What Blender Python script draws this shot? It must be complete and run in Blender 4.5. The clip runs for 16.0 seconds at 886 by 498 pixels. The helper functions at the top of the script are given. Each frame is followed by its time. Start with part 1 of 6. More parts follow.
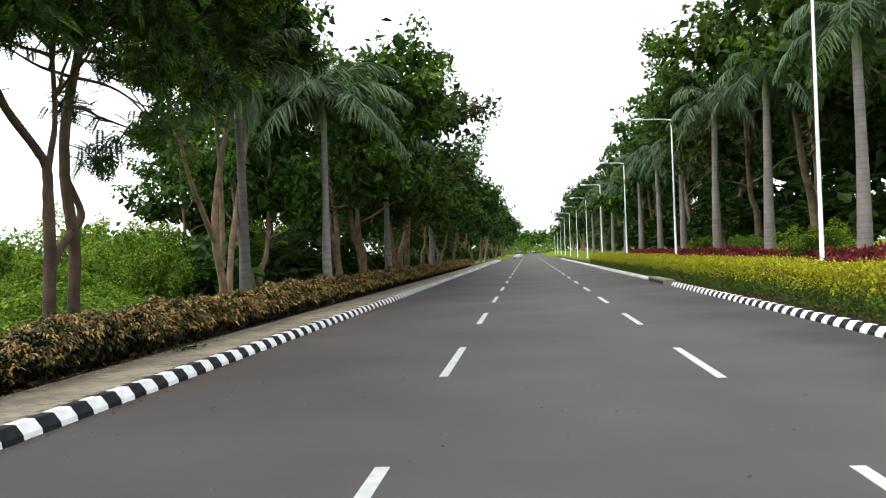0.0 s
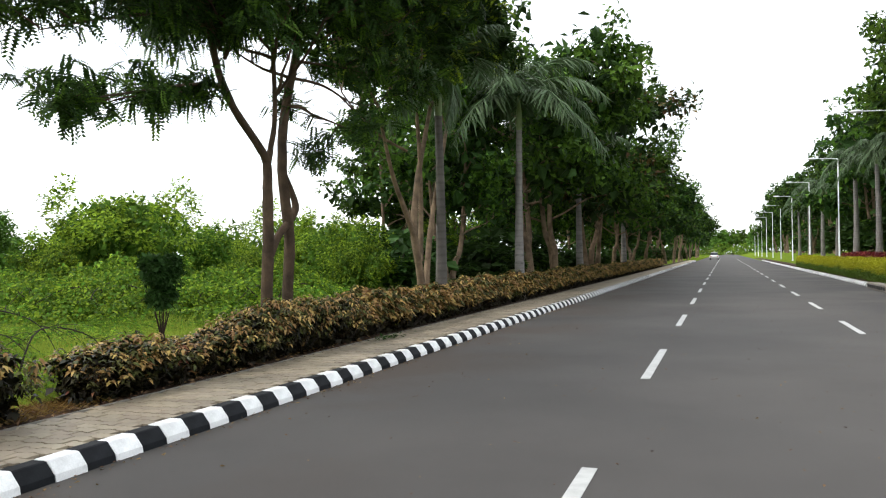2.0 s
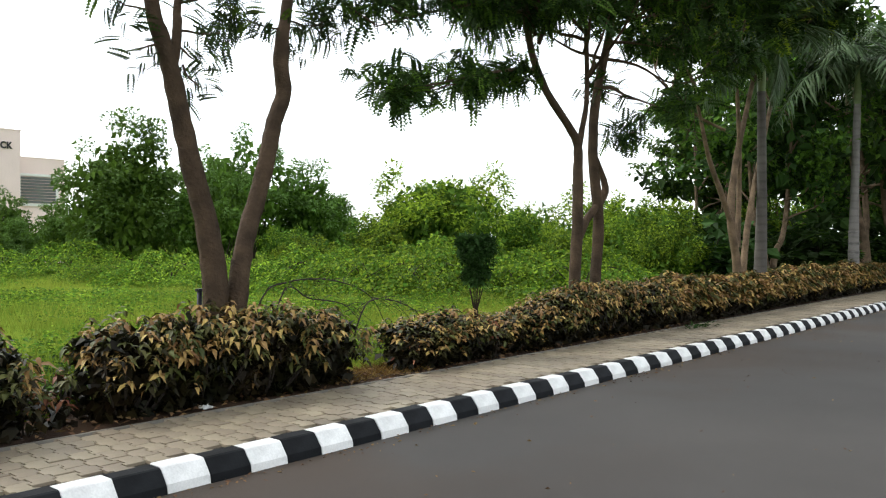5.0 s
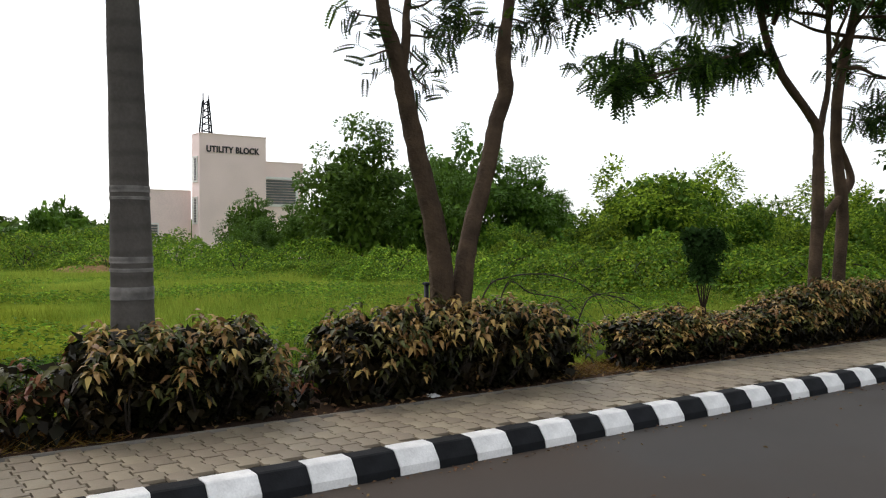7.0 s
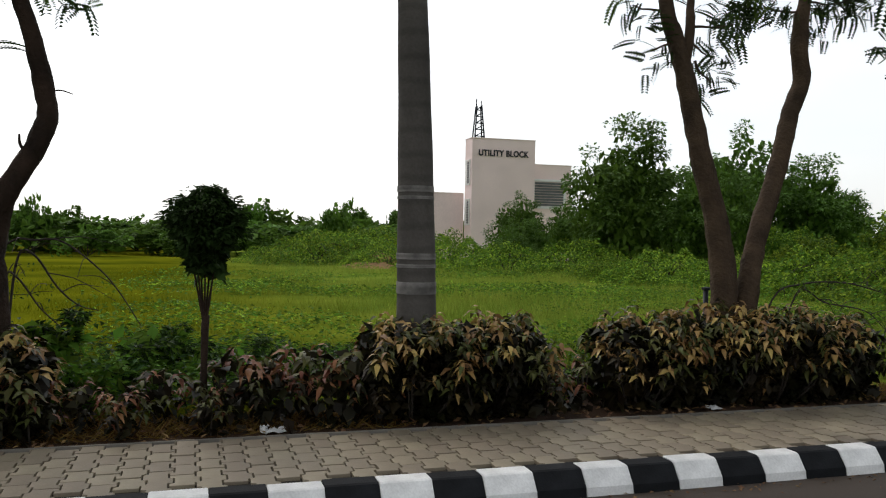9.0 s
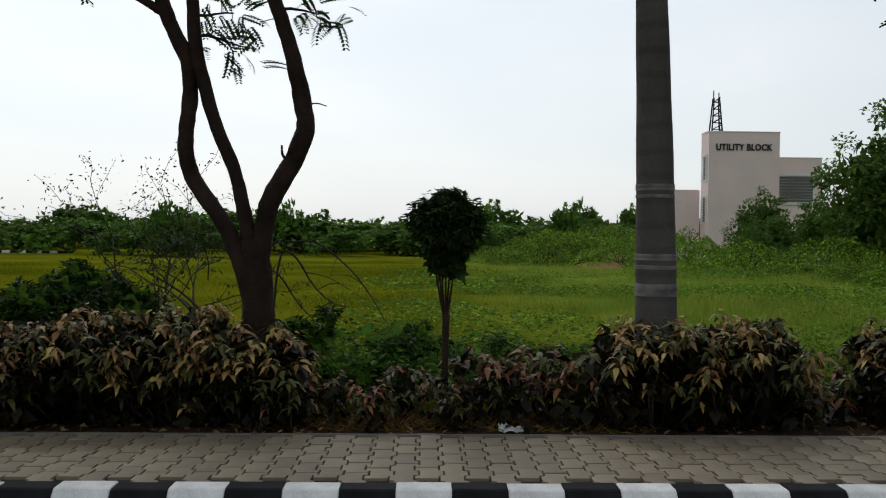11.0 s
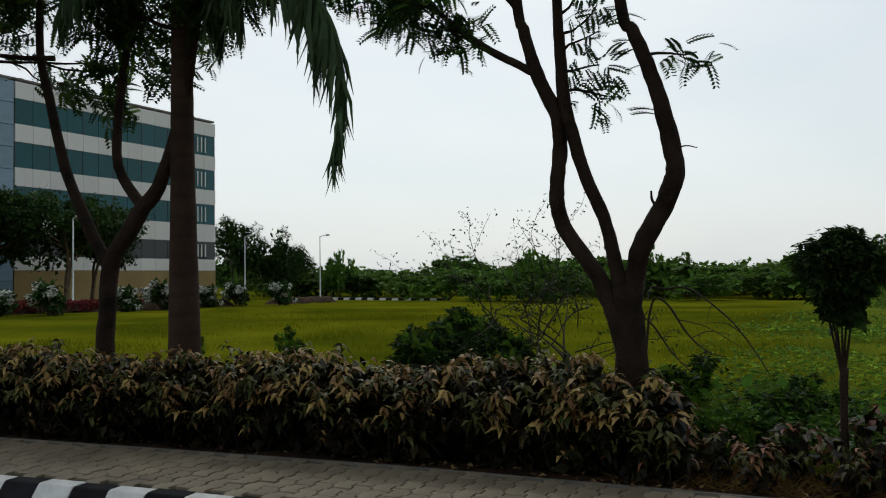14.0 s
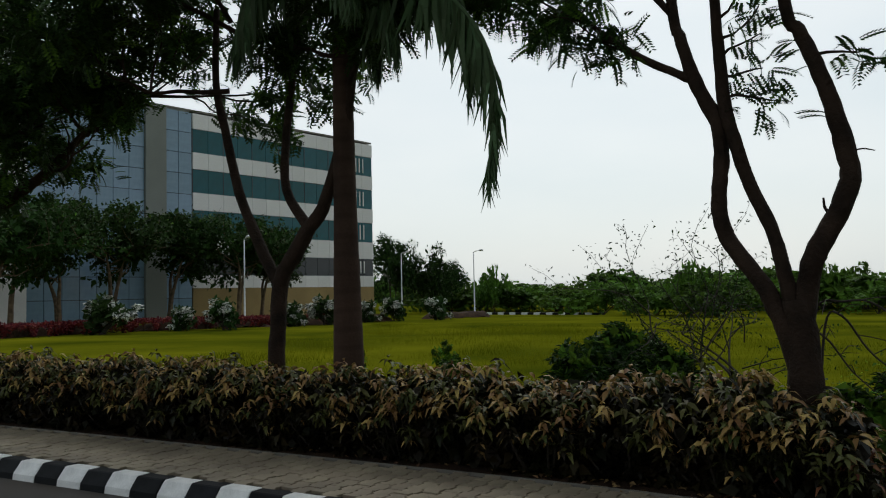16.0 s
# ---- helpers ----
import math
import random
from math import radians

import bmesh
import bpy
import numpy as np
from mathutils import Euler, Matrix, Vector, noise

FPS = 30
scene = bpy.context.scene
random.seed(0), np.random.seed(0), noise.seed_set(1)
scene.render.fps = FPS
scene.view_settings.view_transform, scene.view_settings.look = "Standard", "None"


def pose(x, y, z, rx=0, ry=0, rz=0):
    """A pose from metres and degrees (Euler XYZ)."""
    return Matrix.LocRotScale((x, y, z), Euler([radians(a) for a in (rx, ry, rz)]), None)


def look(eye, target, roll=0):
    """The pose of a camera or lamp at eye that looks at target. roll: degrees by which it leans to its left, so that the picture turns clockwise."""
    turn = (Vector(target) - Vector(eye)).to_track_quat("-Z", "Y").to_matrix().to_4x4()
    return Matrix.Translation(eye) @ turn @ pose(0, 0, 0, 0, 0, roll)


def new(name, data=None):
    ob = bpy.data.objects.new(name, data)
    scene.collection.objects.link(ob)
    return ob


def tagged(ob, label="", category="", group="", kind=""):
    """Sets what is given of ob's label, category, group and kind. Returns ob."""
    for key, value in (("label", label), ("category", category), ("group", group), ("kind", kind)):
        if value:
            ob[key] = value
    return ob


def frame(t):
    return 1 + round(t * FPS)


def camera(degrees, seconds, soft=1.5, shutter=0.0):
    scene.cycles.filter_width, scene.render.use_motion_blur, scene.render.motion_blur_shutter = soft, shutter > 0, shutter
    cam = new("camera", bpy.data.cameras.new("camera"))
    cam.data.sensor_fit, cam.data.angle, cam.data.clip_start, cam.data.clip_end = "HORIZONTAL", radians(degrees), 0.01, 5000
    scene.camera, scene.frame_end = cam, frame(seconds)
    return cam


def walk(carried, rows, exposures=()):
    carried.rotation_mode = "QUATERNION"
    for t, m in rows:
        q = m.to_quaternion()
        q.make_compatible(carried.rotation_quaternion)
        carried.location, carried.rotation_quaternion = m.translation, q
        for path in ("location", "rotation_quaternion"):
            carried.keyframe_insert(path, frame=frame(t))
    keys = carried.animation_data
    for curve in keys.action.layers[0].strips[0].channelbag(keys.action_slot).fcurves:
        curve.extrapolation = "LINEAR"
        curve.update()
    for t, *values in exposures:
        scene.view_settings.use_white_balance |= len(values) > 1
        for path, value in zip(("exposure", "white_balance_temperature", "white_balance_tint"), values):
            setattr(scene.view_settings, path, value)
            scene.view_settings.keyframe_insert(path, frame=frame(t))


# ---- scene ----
cam = camera(56.3, 16.0, 1.15)
EXPOSURES = [(0.0, 0.8, 6700, 11), (3.5, 0.68, 6700, 11), (6.0, 0.58, 6700, 9), (6.5, 0.12, 6800, 14), (7.5, -0.02, 6800, 14), (9.0, -0.42, 6800, 12), (11.5, -0.92, 6500, 9), (12.5, -0.96, 6500, 8), (14.0, -1.07, 6500, 7), (16.0, -1.08, 6500, 6)]
PATH = [
    (0, (0.054, -0.021, 1.64), (-0.15, 1.969, 1.652), -2.1),
    (0.5, (0.009, -0.007, 1.643), (-0.336, 1.963, 1.667), -1.9),
    (1, (-0.014, -0.002, 1.635), (-0.482, 1.943, 1.661), -1.2),
    (1.5, (-0.066, 0.009, 1.623), (-0.629, 1.928, 1.636), -0.5),
    (2, (-0.142, 0.049, 1.622), (-0.785, 1.942, 1.638), -0.8),
    (2.5, (-0.221, 0.091, 1.607), (-0.928, 1.961, 1.634), -1.1),
    (3, (-0.195, 0.061, 1.609), (-1.024, 1.881, 1.606), -0.1),
    (3.5, (-0.184, 0.101, 1.615), (-1.146, 1.855, 1.602), 0.3),
    (6, (-0.185, 0.074, 1.595), (-1.649, 1.436, 1.565), 0.5),
    (6.5, (-0.202, 0.065, 1.592), (-1.755, 1.325, 1.559), 0.5),
    (7, (-0.211, 0.05, 1.586), (-1.844, 1.204, 1.554), 0.2),
    (7.5, (-0.236, 0.038, 1.578), (-1.956, 1.059, 1.544), -0.0),
    (8, (-0.247, 0.039, 1.574), (-2.035, 0.934, 1.536), 0.1),
    (8.5, (-0.297, 0.04, 1.569), (-2.157, 0.772, 1.53), 0.9),
    (9, (-0.316, 0.011, 1.565), (-2.228, 0.596, 1.532), 1.0),
    (11.5, (-0.383, -0.055, 1.572), (-2.38, -0.145, 1.516), 0.2),
    (12, (-0.404, -0.082, 1.556), (-2.388, -0.319, 1.485), -0.3),
    (12.5, (-0.42, -0.106, 1.573), (-2.374, -0.527, 1.514), -0.6),
    (13, (-0.399, -0.124, 1.583), (-2.315, -0.695, 1.585), -1.1),
    (13.5, (-0.401, -0.136, 1.584), (-2.279, -0.823, 1.632), -1.0),
    (14, (-0.4, -0.144, 1.591), (-2.238, -0.93, 1.659), -0.7),
    (14.5, (-0.413, -0.155, 1.597), (-2.219, -1.011, 1.686), -0.6),
    (15, (-0.405, -0.162, 1.597), (-2.172, -1.095, 1.693), -0.6),
    (15.5, (-0.391, -0.163, 1.602), (-2.1, -1.198, 1.699), -1.1),
    (16, (-0.358, -0.149, 1.595), (-2.02, -1.257, 1.704), -1.2),
]
walk(cam, [(t, look(eye, target, roll)) for t, eye, target, roll in PATH], EXPOSURES)

# ---- world and light ----
world = bpy.data.worlds.new("overcast_sky")
scene.world = world
world.use_nodes = True
wn, wl = world.node_tree.nodes, world.node_tree.links
wn.clear()
SUN_UP, SUN_TURN = radians(52), radians(245)
sky = wn.new("ShaderNodeTexSky")
sky.sky_type, sky.sun_disc, sky.sun_elevation, sky.sun_rotation = "NISHITA", False, SUN_UP, SUN_TURN
sky.air_density, sky.dust_density, sky.ozone_density = 1.0, 3.0, 1.0
cloud_at = wn.new("ShaderNodeTexCoord")
cloud = wn.new("ShaderNodeTexNoise")
cloud.inputs["Scale"].default_value, cloud.inputs["Detail"].default_value = 2.2, 5.0
cloud_map = wn.new("ShaderNodeMapping")
cloud_map.inputs["Scale"].default_value = (1.0, 1.0, 3.0)
ramp = wn.new("ShaderNodeValToRGB")
ramp.color_ramp.elements[0].position, ramp.color_ramp.elements[1].position = 0.3, 0.75
ramp.color_ramp.elements[0].color = (0.84, 0.92, 0.97, 1)
ramp.color_ramp.elements[1].color = (1.0, 1.03, 1.05, 1)
sky_part = wn.new("ShaderNodeBackground")
sky_part.inputs["Strength"].default_value = 0.05
cloud_part = wn.new("ShaderNodeBackground")
both = wn.new("ShaderNodeAddShader")
wout = wn.new("ShaderNodeOutputWorld")
wl.new(cloud_at.outputs["Generated"], cloud_map.inputs["Vector"])
wl.new(cloud_map.outputs["Vector"], cloud.inputs["Vector"])
wl.new(cloud.outputs["Fac"], ramp.inputs["Fac"])
wl.new(ramp.outputs["Color"], cloud_part.inputs["Color"])
# the cloud is brighter towards the veiled sun and dims away from it
towards = wn.new("ShaderNodeVectorMath")
towards.operation = "DOT_PRODUCT"
towards.inputs[1].default_value = (-0.83, -0.36, 0.42)
veil = wn.new("ShaderNodeMapRange")
veil.inputs["From Min"].default_value, veil.inputs["From Max"].default_value = -1.0, 1.0
veil.inputs["To Min"].default_value, veil.inputs["To Max"].default_value = 0.55, 1.5
wl.new(cloud_at.outputs["Generated"], towards.inputs[0])
wl.new(towards.outputs["Value"], veil.inputs["Value"])
wl.new(veil.outputs["Result"], cloud_part.inputs["Strength"])
wl.new(sky.outputs["Color"], sky_part.inputs["Color"])
wl.new(sky_part.outputs[0], both.inputs[0])
wl.new(cloud_part.outputs[0], both.inputs[1])
wl.new(both.outputs[0], wout.inputs["Surface"])

sun = new("sun", bpy.data.lights.new("sun", "SUN"))
sun.data.energy, sun.data.angle, sun.data.color = 0.7, radians(16), (1.0, 0.96, 0.9)
sun.matrix_world = look((0, 0, 30), (21.2, 9.9, 0))


# ---- materials ----
def material(name, base, rough=0.8, spread=(0.75, 1.25), scale=6.0, fine=60.0, bump=0.3, dist=0.01, metal=0.0, tint=None,
             per_island=0.0, per_object=0.0, through_light=0.0, spec=0.5, rings=0.0):
    """A surface with two scales of mottling, a fine relief, and a change of tone from piece to piece."""
    m = bpy.data.materials.new(name)
    m.use_nodes = True
    n, l = m.node_tree.nodes, m.node_tree.links
    b = n["Principled BSDF"]
    b.inputs["Roughness"].default_value, b.inputs["Metallic"].default_value = rough, metal
    b.inputs["Specular IOR Level"].default_value = spec
    at = n.new("ShaderNodeTexCoord")
    big, small = n.new("ShaderNodeTexNoise"), n.new("ShaderNodeTexNoise")
    big.inputs["Scale"].default_value, small.inputs["Scale"].default_value = scale, fine
    big.inputs["Detail"].default_value, small.inputs["Detail"].default_value = 4, 3
    l.new(at.outputs["Object"], big.inputs["Vector"])
    l.new(at.outputs["Object"], small.inputs["Vector"])
    mix = n.new("ShaderNodeMix")
    mix.data_type = "RGBA"
    other = tint or base
    mix.inputs["A"].default_value = (*[c * spread[0] for c in base], 1)
    mix.inputs["B"].default_value = (*[c * spread[1] for c in other], 1)
    level = n.new("ShaderNodeMapRange")
    level.inputs["From Min"].default_value, level.inputs["From Max"].default_value = 0.3, 0.7
    l.new(big.outputs["Fac"], level.inputs["Value"])
    l.new(level.outputs["Result"], mix.inputs["Factor"])
    hue = n.new("ShaderNodeHueSaturation")
    l.new(mix.outputs["Result"], hue.inputs["Color"])
    value = n.new("ShaderNodeMapRange")
    value.inputs["To Min"].default_value, value.inputs["To Max"].default_value = 0.82, 1.18
    l.new(small.outputs["Fac"], value.inputs["Value"])
    last = value.outputs["Result"]
    for amount, kind, socket in ((per_island, "ShaderNodeNewGeometry", "Random Per Island"), (per_object, "ShaderNodeObjectInfo", "Random")):
        if amount:
            source = n.new(kind)
            vary = n.new("ShaderNodeMapRange")
            vary.inputs["To Min"].default_value, vary.inputs["To Max"].default_value = 1 - amount, 1 + amount
            l.new(source.outputs[socket], vary.inputs["Value"])
            times = n.new("ShaderNodeMath")
            times.operation = "MULTIPLY"
            l.new(last, times.inputs[0])
            l.new(vary.outputs["Result"], times.inputs[1])
            last = times.outputs["Value"]
            turn = n.new("ShaderNodeMapRange")
            turn.inputs["To Min"].default_value, turn.inputs["To Max"].default_value = 0.5 - 0.05 * amount, 0.5 + 0.05 * amount
            l.new(source.outputs[socket], turn.inputs["Value"])
            l.new(turn.outputs["Result"], hue.inputs["Hue"])
    if rings:  # worn leaf scars round a palm's trunk
        wave = n.new("ShaderNodeTexWave")
        wave.bands_direction = "Z"
        wave.inputs["Scale"].default_value, wave.inputs["Distortion"].default_value, wave.inputs["Detail"].default_value = rings, 2.5, 3
        l.new(at.outputs["Object"], wave.inputs["Vector"])
        scar = n.new("ShaderNodeMapRange")
        scar.inputs["From Max"].default_value, scar.inputs["To Min"].default_value, scar.inputs["To Max"].default_value = 0.35, 0.84, 1.03
        l.new(wave.outputs["Fac"], scar.inputs["Value"])
        cut = n.new("ShaderNodeMath")
        cut.operation = "MULTIPLY"
        l.new(last, cut.inputs[0])
        l.new(scar.outputs["Result"], cut.inputs[1])
        last = cut.outputs[0]
    l.new(last, hue.inputs["Value"])
    l.new(hue.outputs["Color"], b.inputs["Base Color"])
    if bump:
        relief = n.new("ShaderNodeBump")
        relief.inputs["Strength"].default_value, relief.inputs["Distance"].default_value = bump, dist
        l.new(small.outputs["Fac"], relief.inputs["Height"])
        l.new(relief.outputs["Normal"], b.inputs["Normal"])
    if through_light:
        glow = n.new("ShaderNodeBsdfTranslucent")
        l.new(hue.outputs["Color"], glow.inputs["Color"])
        blend = n.new("ShaderNodeMixShader")
        blend.inputs["Fac"].default_value = through_light
        l.new(b.outputs[0], blend.inputs[1])
        l.new(glow.outputs[0], blend.inputs[2])
        l.new(blend.outputs[0], n["Material Output"].inputs["Surface"])
    return m


ASPHALT = material("asphalt", (0.07, 0.064, 0.059), 0.8, (0.8, 1.15), 0.35, 140, 0.4, 0.004, spec=0.25)


def soil_and_damp(m):
    """Red dust swept along one gutter and damp, darker patches towards the other."""
    n, l = m.node_tree.nodes, m.node_tree.links
    b = n["Principled BSDF"]
    old = b.inputs["Base Color"].links[0].from_socket
    at = n.new("ShaderNodeTexCoord")
    cut = n.new("ShaderNodeSeparateXYZ")
    l.new(at.outputs["Object"], cut.inputs[0])
    blot = n.new("ShaderNodeTexNoise")
    blot.inputs["Scale"].default_value, blot.inputs["Detail"].default_value = 0.22, 6
    l.new(at.outputs["Object"], blot.inputs["Vector"])
    for side, lo, hi, tone, most in (("X", -2.2, -4.5, (0.062, 0.046, 0.035, 1), 0.8), ("X", 2.6, 4.6, (0.035, 0.034, 0.035, 1), 0.8)):
        zone = n.new("ShaderNodeMapRange")
        zone.inputs["From Min"].default_value, zone.inputs["From Max"].default_value = lo, hi
        l.new(cut.outputs[side], zone.inputs["Value"])
        patch = n.new("ShaderNodeMapRange")
        patch.inputs["From Min"].default_value, patch.inputs["From Max"].default_value, patch.inputs["To Max"].default_value = 0.46, 0.56, most
        l.new(blot.outputs["Fac"], patch.inputs["Value"])
        both_of = n.new("ShaderNodeMath")
        both_of.operation = "MULTIPLY"
        l.new(zone.outputs["Result"], both_of.inputs[0])
        l.new(patch.outputs["Result"], both_of.inputs[1])
        mix = n.new("ShaderNodeMix")
        mix.data_type = "RGBA"
        l.new(both_of.outputs[0], mix.inputs["Factor"])
        l.new(old, mix.inputs["A"])
        mix.inputs["B"].default_value = tone
        old = mix.outputs["Result"]
    l.new(old, b.inputs["Base Color"])


soil_and_damp(ASPHALT)
LINE_PAINT = material("worn_line_paint", (0.5, 0.5, 0.48), 0.7, (0.8, 1.1), 5, 120, 0.2, 0.003)
KERB_WHITE = material("kerb_white_paint", (0.85, 0.85, 0.84), 0.6, (0.82, 1.03), 7, 70, 0.3, 0.006, per_object=0.05)
KERB_BLACK = material("kerb_black_paint", (0.0087, 0.00957, 0.01131), 0.7, (0.7, 1.5), 7, 70, 0.3, 0.006, per_object=0.2, spec=0.15)
PAVER = material("grey_paver", (0.28, 0.23, 0.162), 0.62, (0.62, 1.2), 1.3, 90, 0.4, 0.004, per_object=0.14, spec=0.45)
PAVER_JOINED = material("grey_paver_far", (0.28, 0.23, 0.162), 0.62, (0.62, 1.2), 1.3, 90, 0.4, 0.004, per_island=0.14, spec=0.45)
PAVER_BED = material("joint_sand", (0.0261, 0.01914, 0.01218), 0.95, (0.7, 1.3), 8, 90, 0.4, 0.006)
SOIL = material("red_brown_soil", (0.026, 0.014, 0.008), 0.95, (0.55, 1.3), 3, 40, 0.6, 0.02, tint=(0.05, 0.027, 0.014), spec=0.2)
GRASS_GROUND = material("grass_ground", (0.062, 0.082, 0.005), 0.95, (0.7, 1.25), 0.16, 4.0, 0.7, 0.06, tint=(0.12, 0.122, 0.006), spec=0.0)
GRASS = material("grass_blades", (0.105, 0.135, 0.005), 0.7, (0.75, 1.25), 0.3, 3, 0, tint=(0.16, 0.16, 0.007), per_island=0.18, through_light=0.4, spec=0.0)
WEED = material("weed_leaves", (0.1, 0.19, 0.024), 0.6, (0.7, 1.25), 1.0, 6, 0, per_island=0.4, through_light=0.35, spec=0.03)
LEAF_FRESH = material("fresh_leaves", (0.22, 0.32, 0.03), 0.55, (0.8, 1.2), 0.5, 5, 0, per_island=0.35, per_object=0.18, through_light=0.4, spec=0.04)
LEAF_FIELD = material("field_tree_leaves", (0.11, 0.2, 0.05), 0.55, (0.75, 1.25), 0.4, 5, 0, per_island=0.4, per_object=0.15, through_light=0.3, spec=0.08)
LEAF_MID = material("green_leaves", (0.075, 0.145, 0.02), 0.55, (0.75, 1.25), 0.5, 5, 0, per_island=0.4, per_object=0.2, through_light=0.3, spec=0.06)
LEAF_DARK = material("dark_tree_leaves", (0.029, 0.061, 0.015), 0.5, (0.7, 1.3), 0.5, 5, 0, per_island=0.45, per_object=0.2, through_light=0.18, spec=0.07)
LEAF_RUST = material("rusty_leaves", (0.1044, 0.06525, 0.02175), 0.6, (0.7, 1.3), 0.5, 5, 0, per_island=0.4, through_light=0.2, spec=0.15)
PALM_LEAF = material("palm_leaves", (0.075, 0.12, 0.055), 0.45, (0.8, 1.25), 1.0, 6, 0, per_island=0.35, through_light=0.15, spec=0.15)
CROTON_NEW = material("copper_leaves", (0.29, 0.155, 0.056), 0.45, (0.75, 1.25), 2.0, 25, 0.2, 0.003, tint=(0.39, 0.265, 0.095), per_island=0.4, through_light=0.15, spec=0.25)
CROTON_RED = material("reddish_hedge_leaves", (0.2, 0.07, 0.035), 0.45, (0.7, 1.3), 2.0, 25, 0.2, 0.003, tint=(0.26, 0.12, 0.06), per_island=0.45, through_light=0.15, spec=0.2)
CROTON_GREEN = material("olive_hedge_leaves", (0.06, 0.085, 0.02), 0.45, (0.7, 1.3), 2.0, 25, 0.2, 0.003, tint=(0.1, 0.09, 0.03), per_island=0.4, through_light=0.15, spec=0.2)
# near-black old leaves: the shade inside and low in the hedge is painted in
CROTON_OLD_SHADED = material("shaded_bronze_green_leaves", (0.009, 0.014, 0.004), 0.45, (0.65, 1.3), 2.0, 25, 0.2, 0.003, tint=(0.022, 0.014, 0.006), per_island=0.45, through_light=0.1, spec=0.15)
GOLD_LEAF = material("golden_hedge_leaves", (0.3306, 0.3306, 0.01566), 0.55, (0.8, 1.2), 1.5, 6, 0, per_island=0.35, through_light=0.25, spec=0.15)
GOLD_LOW = material("lower_hedge_leaves", (0.06525, 0.1131, 0.01218), 0.55, (0.7, 1.2), 1.5, 6, 0, per_island=0.35, through_light=0.2, spec=0.15)
RED_LEAF = material("dark_red_leaves", (0.15, 0.02, 0.024), 0.5, (0.7, 1.4), 1.5, 6, 0, per_island=0.45, through_light=0.15, spec=0.15)
PETAL = material("white_petals", (0.8, 0.8, 0.76), 0.6, (0.95, 1.03), 2, 9, 0, per_island=0.1)
BARK = material("grey_brown_bark", (0.06525, 0.04524, 0.03045), 0.9, (0.55, 1.3), 4, 34, 0.9, 0.02, tint=(0.0783, 0.0522, 0.03306), spec=0.2)
BARK_PALE = material("pale_brown_bark", (0.1479, 0.1087, 0.07395), 0.9, (0.55, 1.3), 4, 34, 0.9, 0.02, tint=(0.174, 0.1218, 0.0783), spec=0.2)
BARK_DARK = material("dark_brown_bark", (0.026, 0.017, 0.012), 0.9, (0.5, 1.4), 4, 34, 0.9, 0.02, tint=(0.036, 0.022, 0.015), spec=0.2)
DRY_GRASS = material("dry_grass", (0.17, 0.1, 0.03), 0.85, (0.6, 1.3), 2.0, 20, 0, per_island=0.45, through_light=0.2, spec=0.1)
BARE_EARTH = material("bare_earth", (0.3132, 0.1827, 0.087), 0.95, (0.7, 1.2), 0.8, 12, 0.5, 0.03, spec=0.2)
PALM_BARK = material("grey_palm_bark", (0.187, 0.174, 0.161), 0.9, (0.75, 1.15), 2.5, 40, 0.5, 0.01, rings=1.6)
PALM_BARK_MID = material("dark_grey_palm_bark", (0.1001, 0.09135, 0.08265), 0.9, (0.75, 1.2), 2.5, 40, 0.5, 0.01, spec=0.2, rings=1.6)
PALM_RING = material("pale_lime_band", (0.16, 0.15, 0.138), 0.9, (0.5, 1.2), 9, 60, 0.4, 0.006)
# brown bark with the shade this palm stands in mixed into the colour
PALM_BARK_SHADED = material("shaded_brown_palm_bark", (0.062, 0.037, 0.026), 0.9, (0.7, 1.2), 2.5, 40, 0.5, 0.01, spec=0.2, rings=1.6)
CROWNSHAFT = material("green_crownshaft", (0.1305, 0.1827, 0.0609), 0.5, (0.85, 1.15), 2, 20, 0.2, 0.005)
TWIG = material("dry_twigs", (0.0348, 0.0261, 0.01914), 0.9, (0.7, 1.3), 5, 40, 0.3, 0.005)
PINK_WALL = material("pale_pink_render", (0.85, 0.68, 0.655), 0.85, (0.9, 1.06), 0.35, 14, 0.2, 0.01)
TRIM_WHITE = material("white_trim", (0.75, 0.74, 0.72), 0.7, (0.9, 1.05), 1, 14, 0.1, 0.01)
LETTER = material("dark_letters", (0.02175, 0.0174, 0.02175), 0.6, (0.9, 1.1), 3, 20, 0)
STEEL_DARK = material("dark_steel", (0.01566, 0.0174, 0.02436), 0.5, (0.8, 1.2), 3, 20, 0.1, 0.003, metal=0.6)
LOUVRE = material("grey_louvre", (0.1392, 0.1392, 0.1436), 0.6, (0.8, 1.2), 3, 20, 0.1, 0.003)
CLADDING = material("pale_cladding_panel", (0.78, 0.76, 0.74), 0.45, (0.92, 1.05), 0.3, 12, 0.05, 0.003, per_object=0.05)
PIER = material("grey_green_pier", (0.1914, 0.2044, 0.1827), 0.6, (0.9, 1.08), 0.4, 12, 0.1, 0.005)
TEAL_GLASS = material("teal_window_glass", (0.009, 0.095, 0.112), 0.12, (0.85, 1.2), 0.25, 3, 0, per_object=0.12, spec=0.3)
BLUE_GLASS = material("pale_blue_glass", (0.2088, 0.3132, 0.4089), 0.1, (0.85, 1.15), 0.15, 3, 0, per_object=0.1)
MULLION = material("dark_mullion", (0.03915, 0.0435, 0.04785), 0.5, (0.8, 1.2), 2, 20, 0)
OCHRE_WALL = material("ochre_wall", (0.3132, 0.2175, 0.087), 0.85, (0.85, 1.1), 0.5, 14, 0.2, 0.01)
LAMP_WHITE = material("white_painted_steel", (0.68, 0.69, 0.7), 0.45, (0.93, 1.04), 3, 30, 0.05, 0.002)
